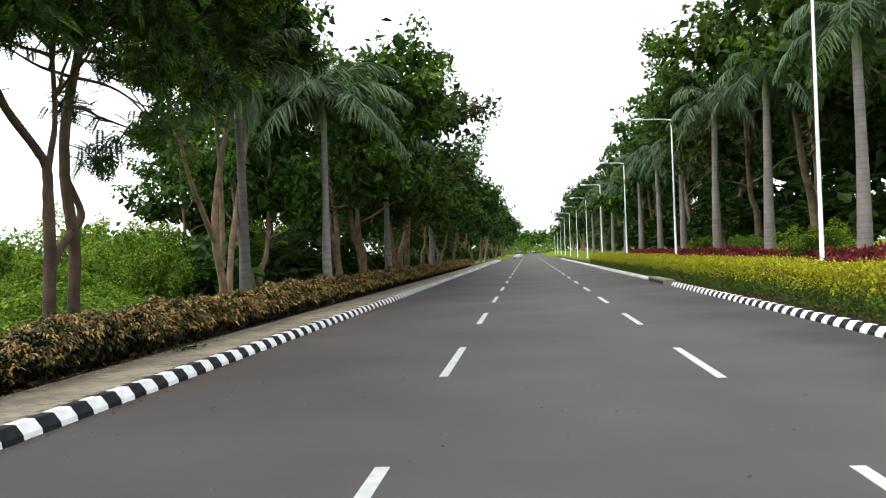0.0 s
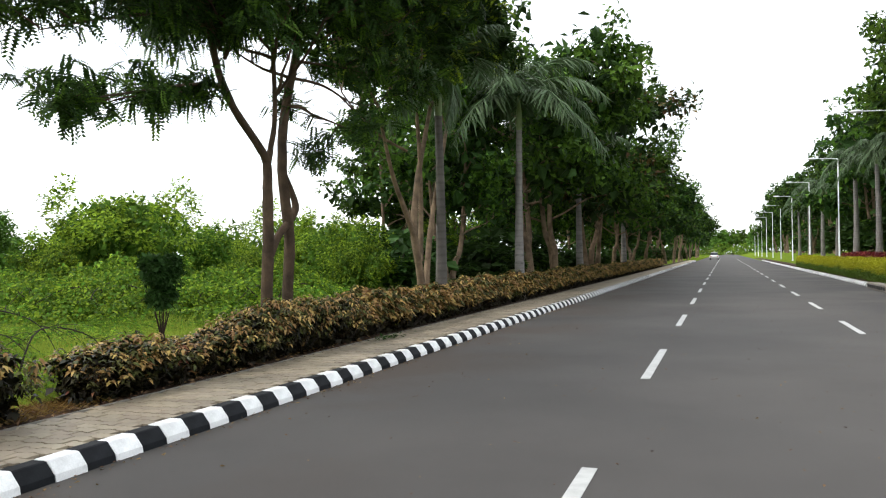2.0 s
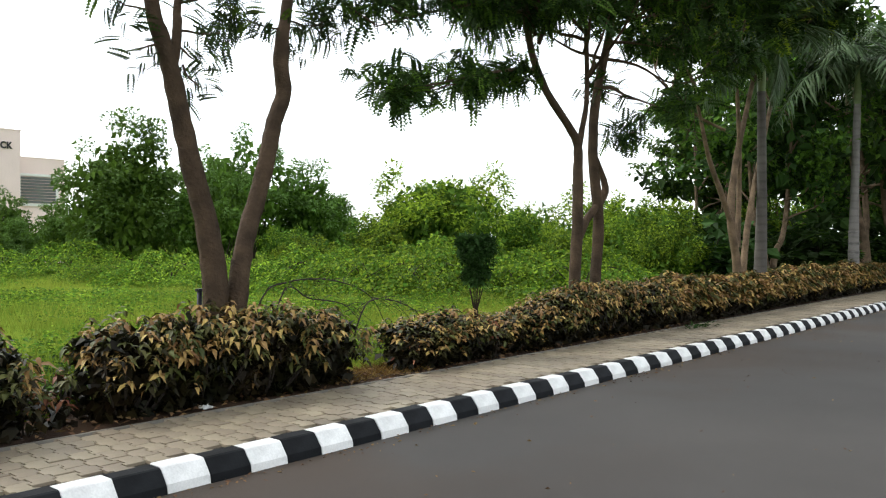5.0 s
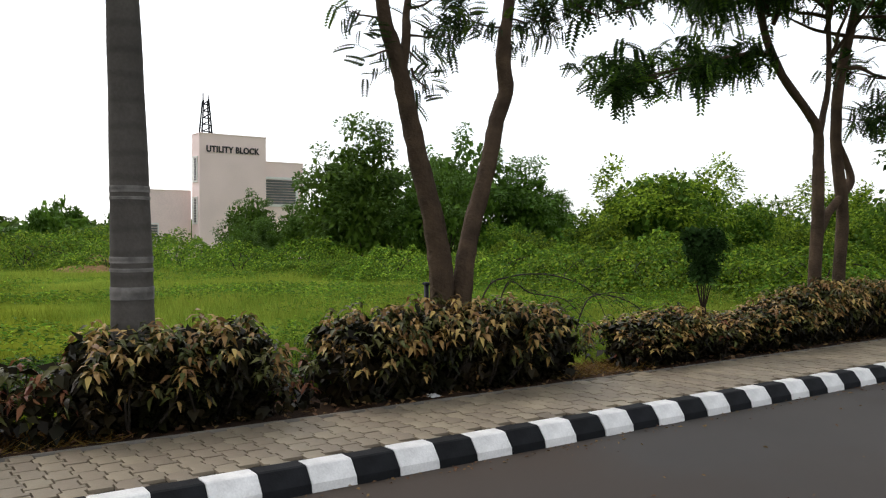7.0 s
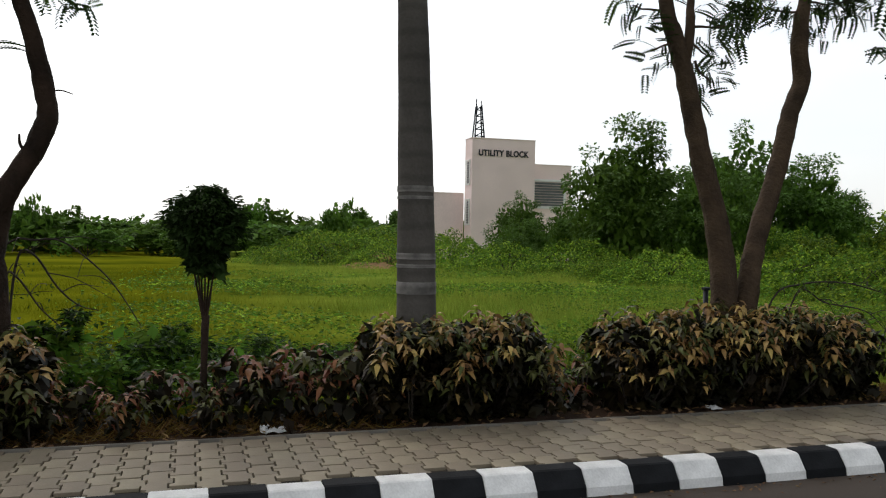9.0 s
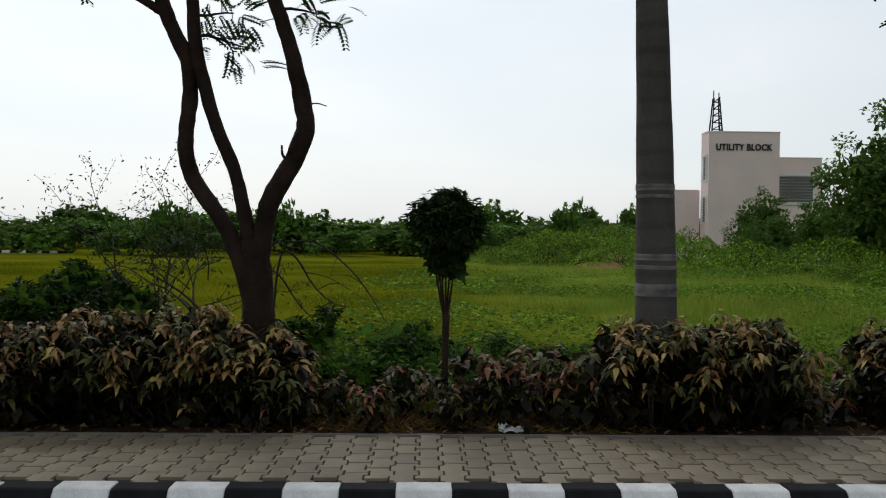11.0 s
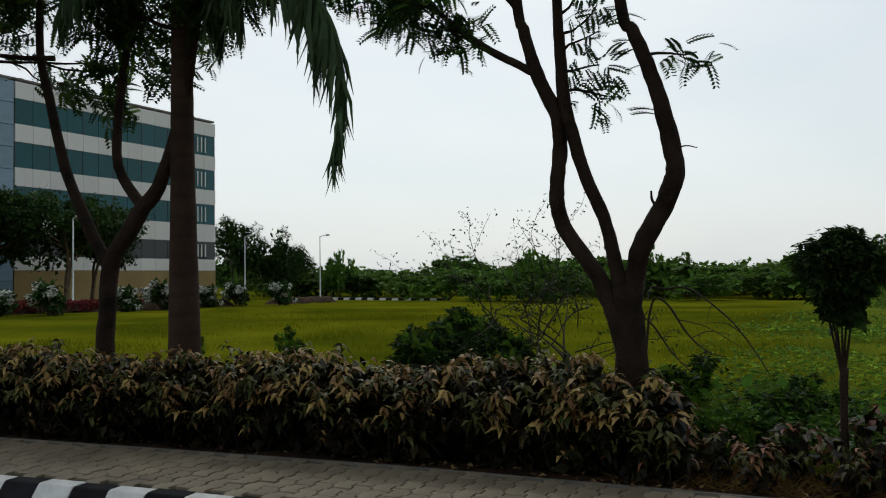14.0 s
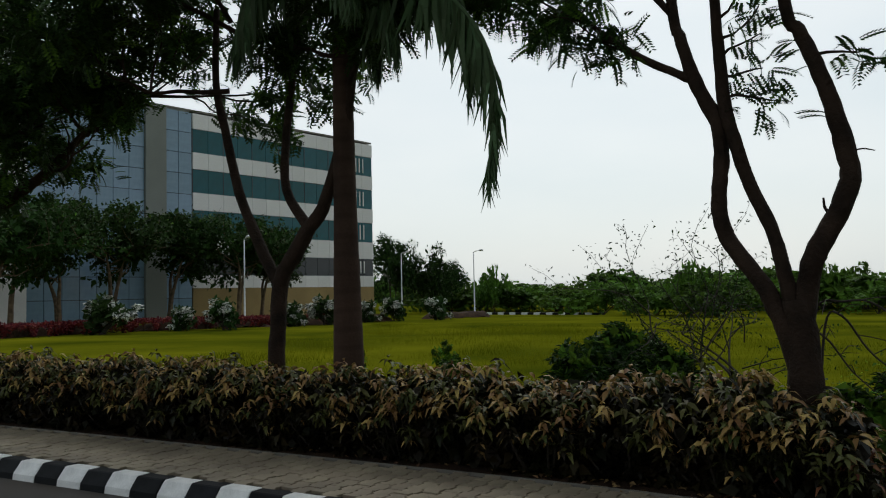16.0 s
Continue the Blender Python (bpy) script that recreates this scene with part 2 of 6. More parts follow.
LAMP_GLASS = material("frosted_lamp_glass", (0.6, 0.6, 0.55), 0.3, (0.95, 1.05), 3, 30, 0)
CONCRETE = material("grey_concrete", (0.1914, 0.174, 0.1479), 0.9, (0.75, 1.15), 2, 40, 0.4, 0.008)
CAR_PAINT = material("white_car_paint", (0.7, 0.68, 0.66), 0.3, (0.95, 1.03), 1, 20, 0)
TAIL_RED = material("red_tail_lens", (0.3915, 0.0174, 0.01305), 0.3, (0.95, 1.05), 1, 20, 0)
RUBBER = material("black_rubber", (0.0174, 0.0174, 0.0174), 0.8, (0.8, 1.2), 3, 30, 0.1, 0.003)
CAR_GLASS = material("dark_car_glass", (0.0174, 0.02175, 0.0261), 0.08, (0.9, 1.1), 1, 10, 0)
PAPER = material("white_litter", (0.75, 0.75, 0.74), 0.7, (0.85, 1.05), 9, 60, 0.3, 0.01)
FALLEN = material("fallen_leaves", (0.174, 0.0957, 0.03915), 0.8, (0.6, 1.4), 3, 30, 0.2, 0.004, per_island=0.4)



def greener(m, tone, other):
    """The rank growth of the open field, patchy in tone, gives way to a yellower lawn along it."""
    n, l = m.node_tree.nodes, m.node_tree.links
    hue = next(q for q in n if q.type == "HUE_SAT")
    old = hue.inputs["Color"].links[0].from_socket
    at, cut = n.new("ShaderNodeTexCoord"), n.new("ShaderNodeSeparateXYZ")
    l.new(at.outputs["Object"], cut.inputs[0])
    patch, level, tones = n.new("ShaderNodeTexNoise"), n.new("ShaderNodeMapRange"), n.new("ShaderNodeMix")
    patch.inputs["Scale"].default_value, patch.inputs["Detail"].default_value = 0.55, 5
    level.inputs["From Min"].default_value, level.inputs["From Max"].default_value = 0.35, 0.65
    tones.data_type = "RGBA"
    tones.inputs["A"].default_value, tones.inputs["B"].default_value = (*tone, 1), (*other, 1)
    l.new(at.outputs["Object"], patch.inputs["Vector"])
    l.new(patch.outputs["Fac"], level.inputs["Value"])
    l.new(level.outputs["Result"], tones.inputs["Factor"])
    zone = n.new("ShaderNodeMapRange")
    zone.inputs["From Min"].default_value, zone.inputs["From Max"].default_value = -1.0, 5.0
    l.new(cut.outputs["Y"], zone.inputs["Value"])
    mix = n.new("ShaderNodeMix")
    mix.data_type = "RGBA"
    l.new(zone.outputs["Result"], mix.inputs["Factor"])
    l.new(old, mix.inputs["A"])
    l.new(tones.outputs["Result"], mix.inputs["B"])
    l.new(mix.outputs["Result"], hue.inputs["Color"])


greener(GRASS_GROUND, (0.08, 0.135, 0.018), (0.16, 0.21, 0.028))
greener(GRASS, (0.16, 0.24, 0.032), (0.28, 0.33, 0.055))


# ---- mesh helpers ----
def quads(name, verts, faces, mats, index=None, smooth=False):
    """A mesh from arrays of corners and four-sided faces."""
    verts, faces = np.asarray(verts, np.float32), np.asarray(faces, np.int32)
    me = bpy.data.meshes.new(name)
    me.vertices.add(len(verts))
    me.vertices.foreach_set("co", verts.ravel())
    me.loops.add(faces.size)
    me.loops.foreach_set("vertex_index", faces.ravel())
    me.polygons.add(len(faces))
    me.polygons.foreach_set("loop_start", np.arange(0, faces.size, 4, dtype=np.int32))
    me.polygons.foreach_set("loop_total", np.full(len(faces), 4, np.int32))
    for m in mats if isinstance(mats, (list, tuple)) else [mats]:
        me.materials.append(m)
    if index is not None:
        me.polygons.foreach_set("material_index", np.asarray(index, np.int32))
    me.polygons.foreach_set("use_smooth", np.full(len(faces), smooth, bool))
    me.update(calc_edges=True)
    return me


def join(pieces):
    """Several (verts, faces) as one."""
    verts, faces, n = [], [], 0
    for v, f in pieces:
        verts.append(np.asarray(v, float))
        faces.append(np.asarray(f) + n)
        n += len(v)
    return np.concatenate(verts), np.concatenate(faces)


def thing(name, label, category, group="", kind="", at=(0, 0, 0)):
    ob = new(name)
    ob.location = at
    return tagged(ob, label, category, group, kind)


def part(name, me, parent, label=""):
    ob = new(name, me)
    ob.parent = parent
    return tagged(ob, label)


def tube(points, radii, sides=8, lumps=0.0, seed=0):
    """A tapered, rounded limb along a line of points."""
    p = np.asarray(points, float)
    r = np.interp(np.linspace(0, 1, len(p)), np.linspace(0, 1, len(radii)), radii)
    way = np.gradient(p, axis=0)
    way /= np.linalg.norm(way, axis=1)[:, None] + 1e-9
    side = np.cross(way, (0.31, 0.93, 0.2))
    side /= np.linalg.norm(side, axis=1)[:, None]
    up = np.cross(side, way)
    a = np.linspace(0, 2 * np.pi, sides, endpoint=False)
    g = np.random.default_rng(seed)
    rr = r[:, None] * (1 + lumps * g.uniform(-1, 1, (len(p), sides)))
    v = p[:, None] + rr[..., None] * (np.cos(a)[None, :, None] * side[:, None] + np.sin(a)[None, :, None] * up[:, None])
    i, j = np.meshgrid(np.arange(len(p) - 1), np.arange(sides), indexing="ij")
    k = (j + 1) % sides
    f = np.stack([i * sides + j, i * sides + k, (i + 1) * sides + k, (i + 1) * sides + j], -1).reshape(-1, 4)
    if sides < 4:
        return v.reshape(-1, 3), f
    caps = [(o + 0, o + m, o + m + 1, o + m + 2) for o in (0, (len(p) - 1) * sides) for m in range(1, sides - 2, 2)]
    return v.reshape(-1, 3), np.concatenate([f, np.array(caps)])


def bend(points, steps=5):
    """A smooth line through the points (Catmull-Rom)."""
    p = np.asarray(points, float)
    p = np.concatenate([[2 * p[0] - p[1]], p, [2 * p[-1] - p[-2]]])
    out = []
    for a, b, c, d in zip(p, p[1:], p[2:], p[3:]):
        for t in np.linspace(0, 1, steps, endpoint=False):
            out.append(0.5 * (2 * b + (c - a) * t + (2 * a - 5 * b + 4 * c - d) * t * t + (3 * b - a - 3 * c + d) * t ** 3))
    return np.array(out + [p[-2]])


def box(x0, y0, z0, x1, y1, z1):
    v = [(x, y, z) for z in (z0, z1) for x, y in ((x0, y0), (x1, y0), (x1, y1), (x0, y1))]
    return np.array(v, float), np.array([(3, 2, 1, 0), (4, 5, 6, 7), (0, 1, 5, 4), (1, 2, 6, 5), (2, 3, 7, 6), (3, 0, 4, 7)])


def soft_box(name, x0, y0, z0, x1, y1, z1, mat, edge=0.01):
    bm = bmesh.new()
    bmesh.ops.create_cube(bm, size=1)
    for v in bm.verts:
        v.co = ((x0 + x1) / 2 + v.co.x * (x1 - x0), (y0 + y1) / 2 + v.co.y * (y1 - y0), (z0 + z1) / 2 + v.co.z * (z1 - z0))
    bmesh.ops.bevel(bm, geom=bm.edges[:], offset=edge, segments=2, affect="EDGES")
    me = bpy.data.meshes.new(name)
    bm.to_mesh(me)
    bm.free()
    me.materials.append(mat)
    return me


def frames_of(ways, g, roll=1.0):
    """Turned axes for leaves: x along the way, z up as far as it goes, rolled at random."""
    w = ways / (np.linalg.norm(ways, axis=1)[:, None] + 1e-9)
    s = np.cross(np.array([[0, 0, 1.0]]) + 0.02 * g.normal(size=w.shape), w)
    s /= np.linalg.norm(s, axis=1)[:, None] + 1e-9
    u = np.cross(w, s)
    a = g.normal(0, roll, len(w))[:, None]
    s, u = s * np.cos(a) + u * np.sin(a), u * np.cos(a) - s * np.sin(a)
    return np.stack([w, s, u], -1)


def scatter(shape, places, axes, sizes):
    """The shape (verts, faces) set down at every place."""
    v, f = np.asarray(shape[0], float), np.asarray(shape[1])
    sizes = np.broadcast_to(np.asarray(sizes, float), (len(places),))
    out = np.einsum("nij,kj->nki", axes, v) * sizes[:, None, None] + places[:, None]
    return out.reshape(-1, 3), (f[None] + np.arange(len(places))[:, None, None] * len(v)).reshape(-1, 4)


def pinnate(pairs=8, length=1.0, leaflet=0.2, droop=0.25):
    """A feather leaf: a midrib with pairs of narrow leaflets."""
    pieces = []
    for n in range(pairs):
        s = (n + 1.0) / (pairs + 0.6)
        w = leaflet * (1.0 - 0.55 * abs(s - 0.45))
        z = -droop * s * s
        for side in (-1, 1):
            v = [(s - 0.1 * w, 0, z), (s + 0.42 * w, side * 0.5 * w, z - 0.02), (s + 0.3 * w, side * w, z - 0.12 * w - 0.02), (s - 0.22 * w, side * 0.5 * w, z)]
            pieces.append((np.array(v) * length, np.array([(0, 1, 2, 3)])))
    return join(pieces)


def diamond(width=0.5, droop=0.15):
    """A leaf of one face, for foliage farther off."""
    return np.array([(0, 0, 0), (0.42, width / 2, 0.05), (1, 0, -droop), (0.42, -width / 2, 0.05)]), np.array([(0, 3, 2, 1)])


def ovate(width=0.5, droop=0.28, fold=0.07):
    """A rounded, pointed leaf with a folded midrib, curving down to its tip."""
    v = [(0, 0, 0), (0.45, 0, 0.02), (1, 0, -droop)]
    for side in (-1, 1):
        v += [(0.16, side * width * 0.36, fold * 0.7), (0.5, side * width * 0.5, fold), (0.85, side * width * 0.17, fold * 0.5 - droop * 0.75)]
    return np.array(v), np.array([(0, 1, 4, 3), (1, 2, 5, 4), (0, 6, 7, 1), (1, 7, 8, 2)])


PLAIN_LEAF = diamond(0.46, 0.2)
WIDE_LEAF = diamond(0.62, 0.15)
FEATHER = pinnate(6, 1.0, 0.33, 0.3)
FEATHER_FINE = pinnate(8, 1.0, 0.26, 0.35)


def blob(g, n, lobes, squash=0.8, per=85):
    """Places on and just inside the skin of several overlapping lobes, and the way outward there."""
    c = np.array([q[:3] for q in lobes])
    r = np.array([q[3] for q in lobes])
    tufts = max(16, n // per)
    pick = g.choice(len(lobes), tufts, p=r ** 2 / (r ** 2).sum())
    hub = g.normal(size=(tufts, 3))
    hub /= np.linalg.norm(hub, axis=1)[:, None]
    hub[:, 2] = np.where(hub[:, 2] < -0.35, -hub[:, 2], hub[:, 2])
    far = r[pick] * np.clip(0.8 + 0.14 * g.normal(size=tufts), 0.4, 1.02)
    heart = c[pick] + hub * far[:, None] * np.array([1, 1, squash])
    k = g.integers(0, tufts, n)
    off = g.normal(size=(n, 3))
    off /= np.linalg.norm(off, axis=1)[:, None]
    p = heart[k] + off * (r[pick][k] * 0.27 * g.random(n) ** 0.45)[:, None] * np.array([1, 1, 0.75])
    d = hub[k] * 0.5 + off * 0.8 + np.array([0, 0, 0.15])
    d /= np.linalg.norm(d, axis=1)[:, None]
    return p, d


def bush_mesh(seed, lobes, n, size, mats, shape=PLAIN_LEAF, index=None, droop=0.3, squash=0.8, heart=None, per=85):
    g = np.random.default_rng(seed)
    p, d = blob(g, n, lobes, squash, per)
    keep = p[:, 2] > 0.02
    p, d = p[keep], d[keep]
    ways = (d + 0.6 * g.normal(size=d.shape)) * (1, 1, 0.45) + np.array([0, 0, -droop])
    v, f = scatter(shape, p, frames_of(ways, g, 0.35), size * g.uniform(0.6, 1.3, len(p)))
    which = None
    if index:
        which = np.repeat(index(p, g), len(shape[1]))
    # larger leaves within, which close the heart of the bush
    c = np.array([q[:3] for q in lobes])[g.integers(0, len(lobes), n // 5)]
    r = np.array([q[3] for q in lobes]).mean()
    q = c + g.normal(0, 0.36, c.shape).clip(-0.5, 0.5) * r
    q = q[q[:, 2] > 0.02]
    v2, f2 = scatter(WIDE_LEAF, q, frames_of(g.normal(size=q.shape), g, 1.0), size * g.uniform(1.5, 2.2, len(q)))
    if which is not None:
        which = np.concatenate([which, np.full(len(f2), len(mats) - 1 if heart is None else heart)])
    v, f = join([(v, f), (v2, f2)])
    return quads("foliage", v, f, mats, which)


# ---- the ground ----
def lie(x, y):
    """The height of the land: level by the road, a low bank under the palms beyond it, a slight fall across the field."""
    x, y = np.asarray(x, float), np.asarray(y, float)
    field = 0.1 - 0.5 * np.clip((-x - 8) / 60, 0, 1)
    field = field + 0.06 * np.sin(x * 0.31 + 1) * np.cos(y * 0.23) * np.clip((-x - 9) / 12, 0, 1)
    bank = 0.1 + 1.0 * np.clip((x - 7.6) / 4.5, 0, 1)
    return np.where(x < 0, field, bank)


def sheet(name, xs, ys, height, mat, smooth=True):
    gx, gy = np.meshgrid(xs, ys, indexing="ij")
    v = np.stack([gx, gy, height(gx, gy) + 0 * gx], -1).reshape(-1, 3)
    i, j = np.meshgrid(np.arange(len(xs) - 1), np.arange(len(ys) - 1), indexing="ij")
    k = len(ys)
    f = np.stack([i * k + j, (i + 1) * k + j, (i + 1) * k + j + 1, i * k + j + 1], -1).reshape(-1, 4)
    return quads(name, v, f, mat, smooth=smooth)


ROAD_L, ROAD_R, PATH_BACK = -4.8, 5.78, -6.15


def curve(y):
    """How far the kerb and path swing towards the road as they run back along it."""
    s = np.clip(-2.5 - np.asarray(y, float), 0, 12)
    return 0.05 * s + 0.002 * s * s


far = [-900, -400, -200, -140, -100]
near = list(np.arange(-80, -20, 4.0)) + list(np.arange(-20, -6.6, 0.7)) + [PATH_BACK - 0.6, PATH_BACK, ROAD_L - 0.2]
right = [ROAD_R + 0.2, 6.2, 7.6, 8.6, 9.6, 10.6, 12.1, 16, 30, 80, 200, 900]
ys = [-900, -300, -150] + list(np.arange(-100, 101, 4.0)) + [120, 160, 220, 300, 450, 900]
ground = tagged(new("ground", sheet("ground", far + near + [ROAD_L - 0.19, ROAD_R + 0.19] + right, ys,
                                    lambda x, y: np.where((x > ROAD_L - 0.195) & (x < ROAD_R + 0.195), -0.12, lie(x, y)), GRASS_GROUND)),
                "uneven grassy field and verge beside the road", "ground", kind="structure")
road = tagged(new("road", sheet("road", [ROAD_L - 0.05, -3, -1, 1, 3, ROAD_R + 0.05], [-120] + list(np.arange(-60, 60, 6.0)) + [100, 200, 400, 700], lambda x, y: 0 * x, ASPHALT)),
              "grey asphalt road with dashed white lane lines", "road", kind="structure")
soil_bed = tagged(new("planting_bed", sheet("planting_bed", [-7.0, -6.6, -6.2, PATH_BACK - 0.03, PATH_BACK + 1.0], np.arange(-60, 160, 1.0),
                                            lambda x, y: np.where(x > PATH_BACK, 0.1, 0.125 + 0.02 * np.sin(3 * y) * np.cos(5 * x) * (y > -3)), SOIL)),
                  "bare red-brown soil strip under the hedge", "soil", kind="structure")
bed_right = tagged(new("planting_bed", sheet("planting_bed", [ROAD_R + 0.2, 6.5, 7.6], np.arange(4, 200, 4.0), lambda x, y: 0.115 + 0 * x, SOIL)),
                   "soil strip under the golden hedge", "soil", kind="structure")

# ---- road markings ----
def dash_line(x, first, length, step, count):
    for n in range(count):
        y = first + n * step
        me = soft_box("lane_dash", x - 0.06, y, 0.0, x + 0.06, y + length, 0.006, LINE_PAINT, 0.002)
        tagged(new("lane_dash", me), "worn white dash painted on the asphalt", "lane marking", "dashed lane line", "structure")


dash_line(-1.13, 2.95, 3.38, 8.02, 26)
dash_line(2.36, 3.1, 3.13, 7.32, 28)


# ---- hero trees ----
def limb(points, x, radii, seed, thick=1.0, wave=0.015):
    """A limb from (along, height) points in the row of trees, with a little wander across it."""
    g = np.random.default_rng(seed)
    p = np.array([(x + g.normal(0, wave), y, z) for y, z in points])
    p[0, 0] = x
    return tube(bend(p, 4), np.array(radii) * thick, 9, 0.08, seed), p[-1]


def spray(g, start, way, length, depth, out, tips, radius):
    """Branches that fork outward; the last ones end in tips."""
    n = 4
    p = [start]
    w = np.asarray(way, float)
    for k in range(n):
        w = w + g.normal(0, 0.22, 3) + np.array([0, 0, 0.05])
        w /= np.linalg.norm(w)
        p.append(p[-1] + w * length / n)
        if depth < 2:
            tips.append((p[-1], w))
    out.append(tube(bend(p, 2) if depth > 1 else p, [radius, radius * 0.45], 5 if depth > 1 else 3))
    if depth == 0:
        return
    for k in range(3 if depth > 1 else 2):
        a = g.uniform(0, 2 * np.pi)
        turn = np.array([np.cos(a), np.sin(a), g.uniform(-0.25, 0.5)])
        spray(g, p[-1 - k % 2], w * 0.7 + turn * 0.9, length * g.uniform(0.6, 0.85), depth - 1, out, tips, radius * 0.5)


def feather_crown(g, tips, per_tip, size, mats, share=0.12, shape=FEATHER, reach=0.22):
    at = np.array([t[0] for t in tips])
    ways = np.array([t[1] for t in tips])
    k = np.repeat(np.arange(len(at)), per_tip)
    p = at[k] + g.normal(0, reach * 0.45, (len(k), 3))
    w = ways[k] * 0.5 + g.normal(0, 0.8, (len(k), 3)) + np.array([0, 0, -0.25])
    v, f = scatter(shape, p, frames_of(w, g, 0.45), size * g.uniform(0.65, 1.25, len(k)))
    pick = np.repeat(np.where(g.random(len(k)) < share, 1, 0), len(shape[1]))
    return quads("crown", v, f, mats, pick)


def hero_tree(label, x, limbs, seed, sprays, per_tip=5, size=0.34, bark=BARK, mats=(LEAF_DARK, LEAF_MID), share=0.15, ground_z=0.08, thick=0.76, floor=3.4, leaf=FEATHER):
    """limbs: (points, radii). sprays: (start, way, length, depth)."""
    g = np.random.default_rng(seed)
    wood = [limb(points, x, radii, seed + n, thick)[0] for n, (points, radii) in enumerate(limbs)]
    tips = []
    for start, way, length, depth in sprays:
        found = []
        spray(g, np.array(start, float), way, length, depth, wood, found, 0.034 if depth > 1 else 0.016)
        tips += found[-2:] if depth == 0 else [t for t in found if t[0][2] > floor - (0.0 if depth > 2 else 0.6)]
    base = thing("tree", label, "tree", "roadside trees", at=(x, limbs[0][0][0][0], ground_z))
    me = quads("trunk", *join(wood), bark, smooth=True)
    me.transform(Matrix.Translation(-base.location))
    part("trunk", me, base)
    me = feather_crown(g, tips, per_tip, size, list(mats), share, leaf)
    me.transform(Matrix.Translation(-base.location))
    part("crown", me, base, "feathery dark green foliage")
    return base


# High sprays towards the road, mostly unseen, are added to shade the path.
RX = -6.9
hero_tree("tall tree with three bent dark stems behind the hedge", RX, [
    ([(-1.34, 0.05), (-1.34, 0.62), (-1.34, 0.84), (-1.35, 1.19), (-1.38, 1.5)], [0.24, 0.215, 0.2, 0.16]),
    ([(-1.38, 0.95), (-1.45, 1.25), (-1.54, 1.46), (-1.6, 1.6), (-1.73, 1.78), (-1.87, 1.99), (-1.91, 2.2), (-1.9, 2.43), (-1.89, 2.66), (-1.91, 2.89), (-2.02, 3.13), (-2.1, 3.35), (-2.17, 3.62), (-2.22, 3.81), (-2.32, 5.0)], [0.12, 0.105, 0.098, 0.09, 0.06]),
    ([(-1.4, 1.3), (-1.44, 1.59), (-1.47, 1.77), (-1.54, 2.05), (-1.68, 2.37), (-1.78, 2.74), (-1.85, 3.07), (-1.87, 3.49), (-1.88, 3.77), (-1.93, 5.2)], [0.1, 0.085, 0.085, 0.055]),
    ([(-1.34, 1.35), (-1.3, 1.6), (-1.24, 1.81), (-1.1, 2.07), (-1.02, 2.24), (-0.98, 2.4), (-1.02, 2.64), (-1.08, 2.91), (-1.18, 3.23), (-1.29, 3.51), (-1.37, 3.7), (-1.5, 5.0)], [0.13, 0.125, 0.115, 0.09, 0.06]),
    ([(-2.08, 3.25), (-2.21, 3.33), (-2.45, 3.47), (-2.7, 3.66), (-2.91, 3.85), (-3.3, 4.3)], [0.06, 0.05, 0.03]),
    ([(-1.1, 2.1), (-1.16, 2.16), (-1.17, 2.24)], [0.025, 0.012]),
    ([(-1.0, 2.55), (-0.9, 2.57), (-0.82, 2.55)], [0.012, 0.006])],
    31, [((RX, -2.35, 5.1), (0.1, -0.6, 0.7), 1.4, 3), ((RX, -1.95, 5.2), (0.3, 0.2, 1), 1.5, 3), ((RX, -1.5, 4.8), (0.2, 0.5, 0.9), 1.4, 3),
         ((RX, -3.3, 4.3), (0.3, -0.6, 0.4), 1.0, 3), ((RX, -2.5, 3.5), (0.15, -0.7, 0.1), 0.5, 1), ((RX, -2.7, 3.66), (0.2, -0.9, 0.1), 0.6, 1), ((RX, -2.98, 3.9), (0.3, -0.6, 0.15), 0.8, 1), ((RX, -3.1, 4.1), (-0.3, -0.5, 0.1), 0.8, 2),
         ((RX, -2.22, 3.8), (0.3, -0.5, 0.3), 1.0, 2),
         ((RX, -1.86, 3.55), (0.1, 0.9, 0.1), 0.4, 0), ((RX, -1.86, 3.4), (0.1, 0.9, 0.1), 0.35, 0), ((RX, -1.86, 3.25), (-0.1, 0.9, 0.0), 0.35, 0), ((RX, -1.85, 3.08), (0.1, 0.9, 0.1), 0.35, 0), ((RX, -1.88, 3.7), (0, 0.9, 0.2), 0.45, 0),
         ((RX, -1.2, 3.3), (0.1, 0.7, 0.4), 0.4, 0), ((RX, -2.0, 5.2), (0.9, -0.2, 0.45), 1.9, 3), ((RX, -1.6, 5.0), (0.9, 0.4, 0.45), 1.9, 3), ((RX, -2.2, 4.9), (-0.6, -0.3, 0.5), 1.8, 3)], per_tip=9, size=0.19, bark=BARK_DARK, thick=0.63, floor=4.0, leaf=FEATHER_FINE)

